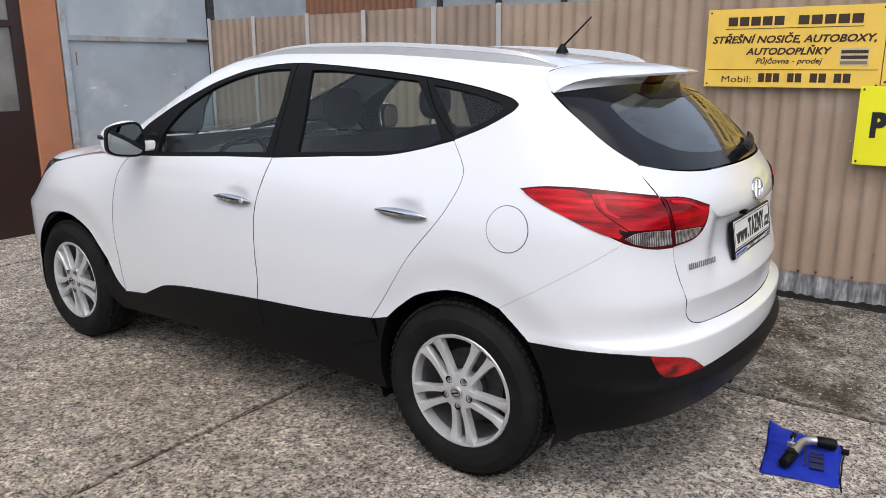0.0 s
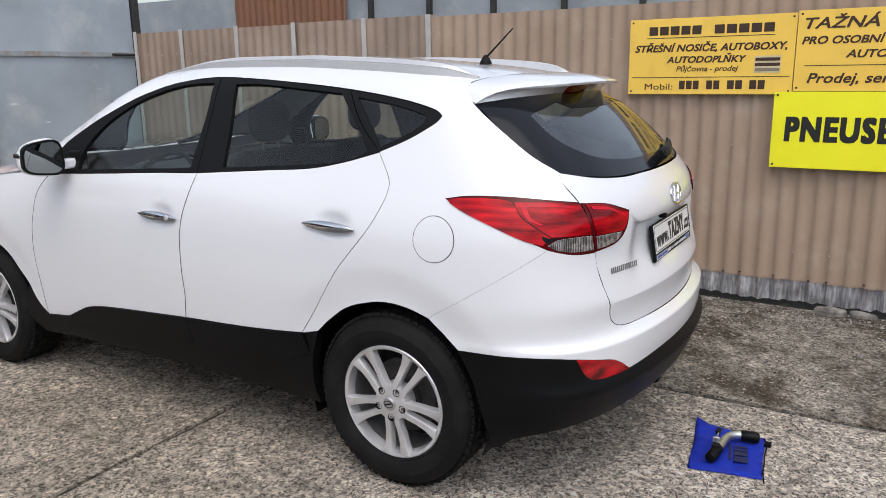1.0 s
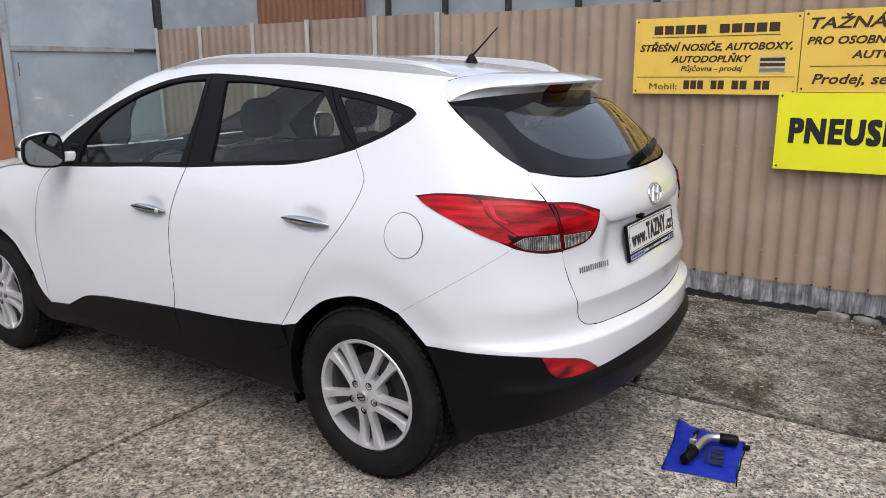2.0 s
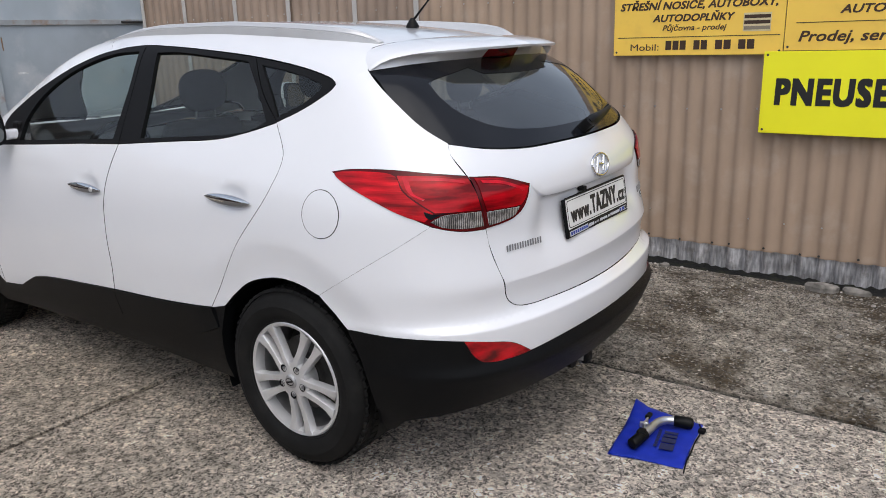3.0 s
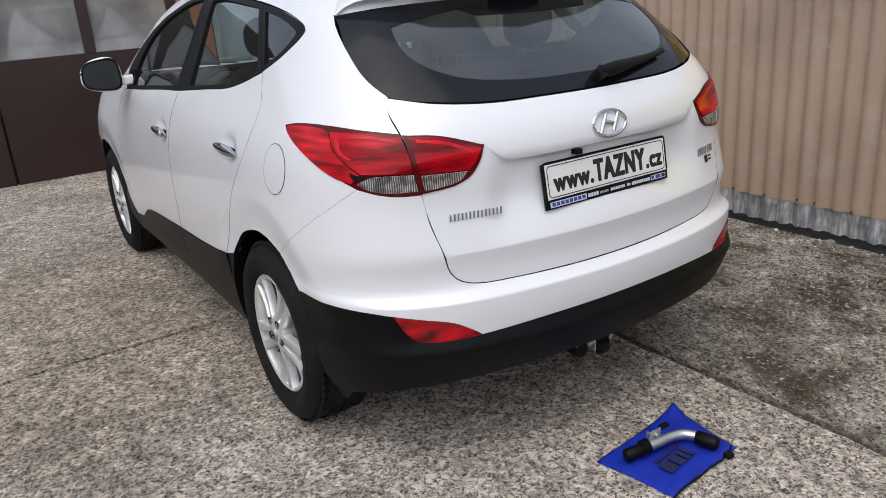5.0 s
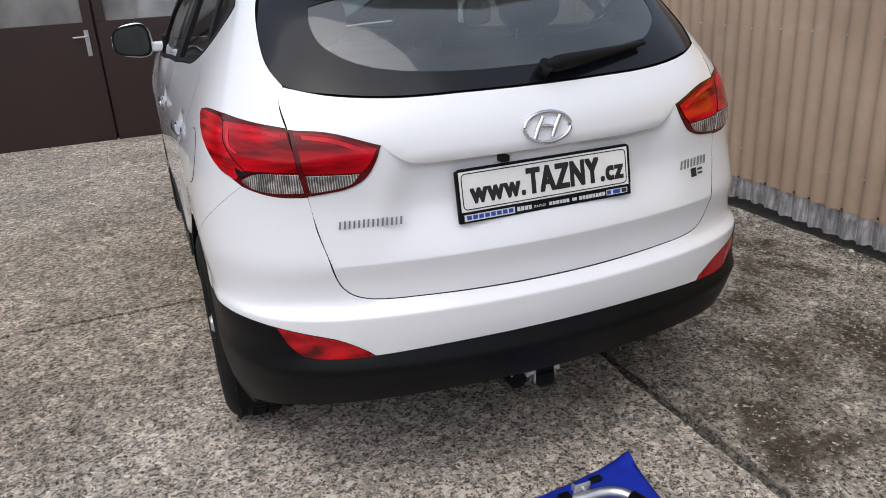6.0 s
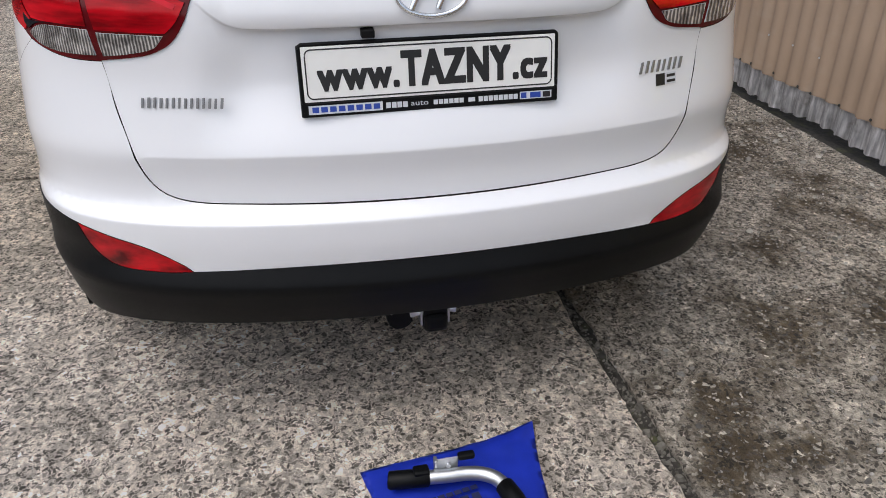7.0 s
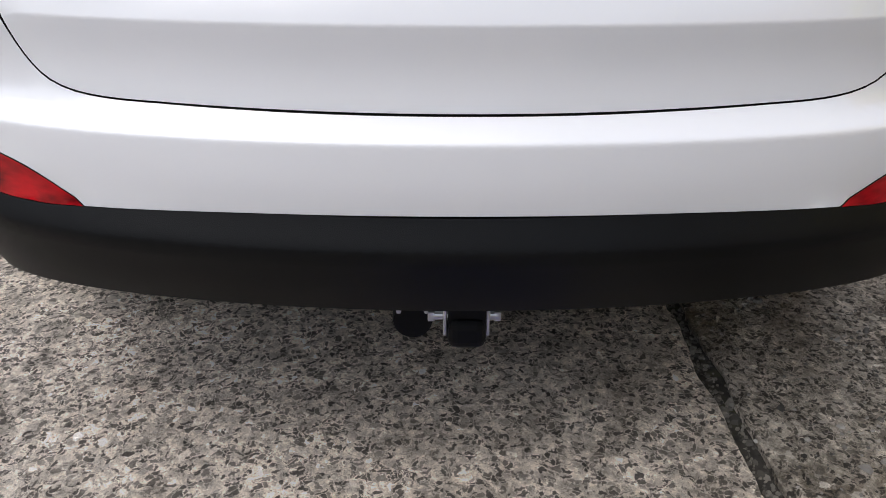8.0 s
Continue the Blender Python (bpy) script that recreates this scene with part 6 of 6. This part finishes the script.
bag.location = (-0.012, -0.006, 0)
part("cloth", bag_cloth(0.004, 0.0), BAG, bag)
part("cloth", bag_cloth(0.0, 0.012), BAG, bag)
PRINT_BAG = material("bag_print", (0.006, 0.010, 0.06), 0.6)
turn = pose(1.13, -0.07, 0.019, 0, 0, 100)
for k, (w, x) in enumerate(((0.045, -0.02), (0.034, 0.034), (0.018, 0.077), (0.018, 0.104))):
    bm = boxed(x, x + w, -0.028, 0.024, 0, 0.0012, 0.0)
    bm.transform(turn)
    part("print_bar", bm, PRINT_BAG, bag)
for k in range(7):
    bm = boxed(-0.01 + k * 0.02, 0.006 + k * 0.02, 0.034, 0.046, 0, 0.0012)
    bm.transform(turn)
    part("print_bar", bm, PRINT_BAG, bag)
part("cord", tube([(1.178, 0.178, 0.014), (1.194, 0.15, 0.010), (1.203, 0.10, 0.008), (1.204, 0.04, 0.007), (1.214, -0.03, 0.007), (1.219, -0.10, 0.006), (1.236, -0.185, 0.005)], 0.0028, 8), NEAR_BLACK, bag, "black drawstring")
part("toggle", boxed(1.190, 1.216, 0.118, 0.146, 0.004, 0.022, 0.005), NEAR_BLACK, bag, "black cord toggle")

neck = thing("tow_ball_neck", "detachable zinc tow ball neck with black caps on the bag", "tow bar", at=(-0.012, -0.006, 0))
bend = [Vector(p) for p in ((1.041, -0.062, 0.043), (1.046, -0.02, 0.044), (1.049, 0.022, 0.045), (1.057, 0.058, 0.045), (1.072, 0.084, 0.044), (1.093, 0.099, 0.043), (1.112, 0.105, 0.042))]
smooth_bend = []
for i in range(len(bend) - 1):
    p0, p1, p2, p3 = bend[max(0, i - 1)], bend[i], bend[i + 1], bend[min(len(bend) - 1, i + 2)]
    for k in range(5):
        t = k / 5
        smooth_bend.append(0.5 * (2 * p1 + (p2 - p0) * t + (2 * p0 - 5 * p1 + 4 * p2 - p3) * t * t + (3 * p1 - p0 - 3 * p2 + p3) * t ** 3))
smooth_bend.append(bend[-1])
part("bar", tube(smooth_bend, 0.0165, 20), STEEL, neck, "bent zinc-plated bar")
part("plug", tube([(1.028, -0.152, 0.040), (1.029, -0.148, 0.040), (1.041, -0.062, 0.043), (1.0415, -0.058, 0.043)], [0.018, 0.0215, 0.021, 0.0175], 24), TRIM, neck, "black plastic plug")
part("ball_cap", tube([(1.099, 0.102, 0.042), (1.102, 0.103, 0.042), (1.149, 0.115, 0.040), (1.167, 0.120, 0.039), (1.172, 0.121, 0.039)], [0.019, 0.0225, 0.024, 0.021, 0.011], 24), TRIM, neck, "black rubber ball cap")
part("bracket", boxed(1.024, 1.029, -0.045, 0.012, 0.03, 0.080, 0.003), STEEL, neck, "zinc lock bracket")
part("bracket", boxed(1.014, 1.034, -0.045, -0.036, 0.058, 0.080, 0.003), STEEL, neck)
part("screw", tube([(1.012, -0.012, 0.062), (1.036, -0.012, 0.062)], 0.006, 10), STEEL, neck)
part("lever", boxed(1.012, 1.032, 0.012, 0.052, 0.066, 0.082, 0.006), TRIM, neck, "black lever grip")
part("collar", boxed(1.02, 1.05, -0.095, -0.058, 0.052, 0.068, 0.006), TRIM, neck)


# ---- broken pieces of concrete at the fence's foot ----
def chunk(x, y, long_, deep, tall, turn_z, seed):
    """A flat broken piece with an uneven outline."""
    rnd = random.Random(seed)
    bm = bmesh.new()
    ring = [(math.cos(a) * long_ / 2 * rnd.uniform(0.75, 1.1), math.sin(a) * deep / 2 * rnd.uniform(0.75, 1.1)) for a in [k * math.tau / 11 for k in range(11)]]
    low = [bm.verts.new((px, py, 0)) for px, py in ring]
    mid = [bm.verts.new((px * 1.02, py * 1.02, tall * rnd.uniform(0.55, 0.75))) for px, py in ring]
    top = [bm.verts.new((px * 0.86, py * 0.82, tall * rnd.uniform(0.85, 1.1))) for px, py in ring]
    for a, b in ((low, mid), (mid, top)):
        for k in range(11):
            bm.faces.new((a[k], a[(k + 1) % 11], b[(k + 1) % 11], b[k]))
    bm.faces.new(top)
    bm.faces.new(low[::-1])
    bmesh.ops.recalc_face_normals(bm, faces=bm.faces)
    bm.transform(pose(x, y, 0, 0, 0, turn_z))
    return tagged(link("concrete_chunk", bm, RUBBLE), "flat broken piece of grey concrete by the fence", "rubble", "broken pieces at the fence")


RUBBLE = material("broken_concrete", (0.22, 0.205, 0.185), 0.95, vary=0.45, scale=18, bump=0.7, bump_scale=120)
chunk(1.27, 2.165, 0.20, 0.08, 0.045, 4, 1)
chunk(1.44, 2.20, 0.16, 0.07, 0.030, -12, 2)
chunk(0.30, 2.185, 0.07, 0.05, 0.022, 30, 3)


# ---- loose stones ----
def crumbs(count, area, sizes, seed):
    """Small broken stones lying on the ground, as one mesh."""
    rnd = random.Random(seed)
    verts, faces = [], []
    for _ in range(count):
        x, y, z0 = area(rnd)
        r = rnd.uniform(*sizes) * (2.2 if rnd.random() < 0.06 else 1)
        h = r * rnd.uniform(0.35, 0.7)
        n = 6
        base = len(verts)
        a0, squash = rnd.random() * 6, rnd.uniform(0.6, 1.0)
        turn_ = rnd.random() * 6
        ring0, ring1 = [], []
        for k in range(n):
            a = a0 + k * math.tau / n
            q = r * rnd.uniform(0.75, 1.15)
            px_, py_ = q * math.cos(a), q * math.sin(a) * squash
            cx, cy = px_ * math.cos(turn_) - py_ * math.sin(turn_), px_ * math.sin(turn_) + py_ * math.cos(turn_)
            ring0.append((x + cx, y + cy, z0 - 0.002))
            ring1.append((x + cx * 0.62, y + cy * 0.62, z0 + h * rnd.uniform(0.8, 1.1)))
        verts += ring0 + ring1
        for k in range(n):
            faces.append((base + k, base + (k + 1) % n, base + n + (k + 1) % n, base + n + k))
        faces.append(tuple(base + n + k for k in range(n)))
    me = bpy.data.meshes.new("loose_stones")
    me.from_pydata(verts, [], faces)
    return me


def stone_material(name="loose_stone", low=(0.07, 0.063, 0.055), high=(0.56, 0.53, 0.48)):
    m = material(name, (0.3, 0.28, 0.25), 0.9)
    n, l = m.node_tree.nodes, m.node_tree.links
    g, r = n.new("ShaderNodeNewGeometry"), n.new("ShaderNodeValToRGB")
    r.color_ramp.elements[0].color, r.color_ramp.elements[1].color = (*low, 1), (*high, 1)
    l.new(g.outputs["Random Per Island"], r.inputs["Fac"])
    l.new(r.outputs["Color"], n["Principled BSDF"].inputs["Base Color"])
    return m


STONE = stone_material()
CHIPS = stone_material("worn_chips", (0.03, 0.027, 0.024), (0.36, 0.34, 0.31))
GRIT = stone_material("dark_grit", (0.025, 0.022, 0.018), (0.19, 0.175, 0.15))


def in_joint(rnd):
    return (rnd.uniform(-2.5, 3.2), 0.525 + rnd.gauss(0, 0.013), -0.013)


def by_fence(rnd):
    return (rnd.uniform(-2.6, 3.6), 2.22 - abs(rnd.gauss(0, 0.55)), 0.0)


def on_earthy_slab(rnd):
    return (rnd.uniform(-1.6, 3.2), rnd.uniform(0.56, 2.22), 0.0)


def on_slabs(rnd):
    return (rnd.uniform(-1.5, 2.6), rnd.uniform(-2.2, 0.5), 0.0)


for me, label in ((crumbs(3000, in_joint, (0.0025, 0.0075), 3), "dark grit filling the joint between the slabs"), (crumbs(3200, by_fence, (0.0025, 0.0085), 5), "loose grit and small stones by the fence"), (crumbs(9000, on_earthy_slab, (0.0018, 0.0062), 11), "grey and pale chips standing out of the earthy slab"), (crumbs(350, on_slabs, (0.002, 0.004), 8), "a few loose stones on the concrete")):
    me.materials.append(GRIT if "joint" in label else CHIPS if "chips" in label else STONE)
    tagged(new("loose_stones", me), label, "gravel", kind="stuff")
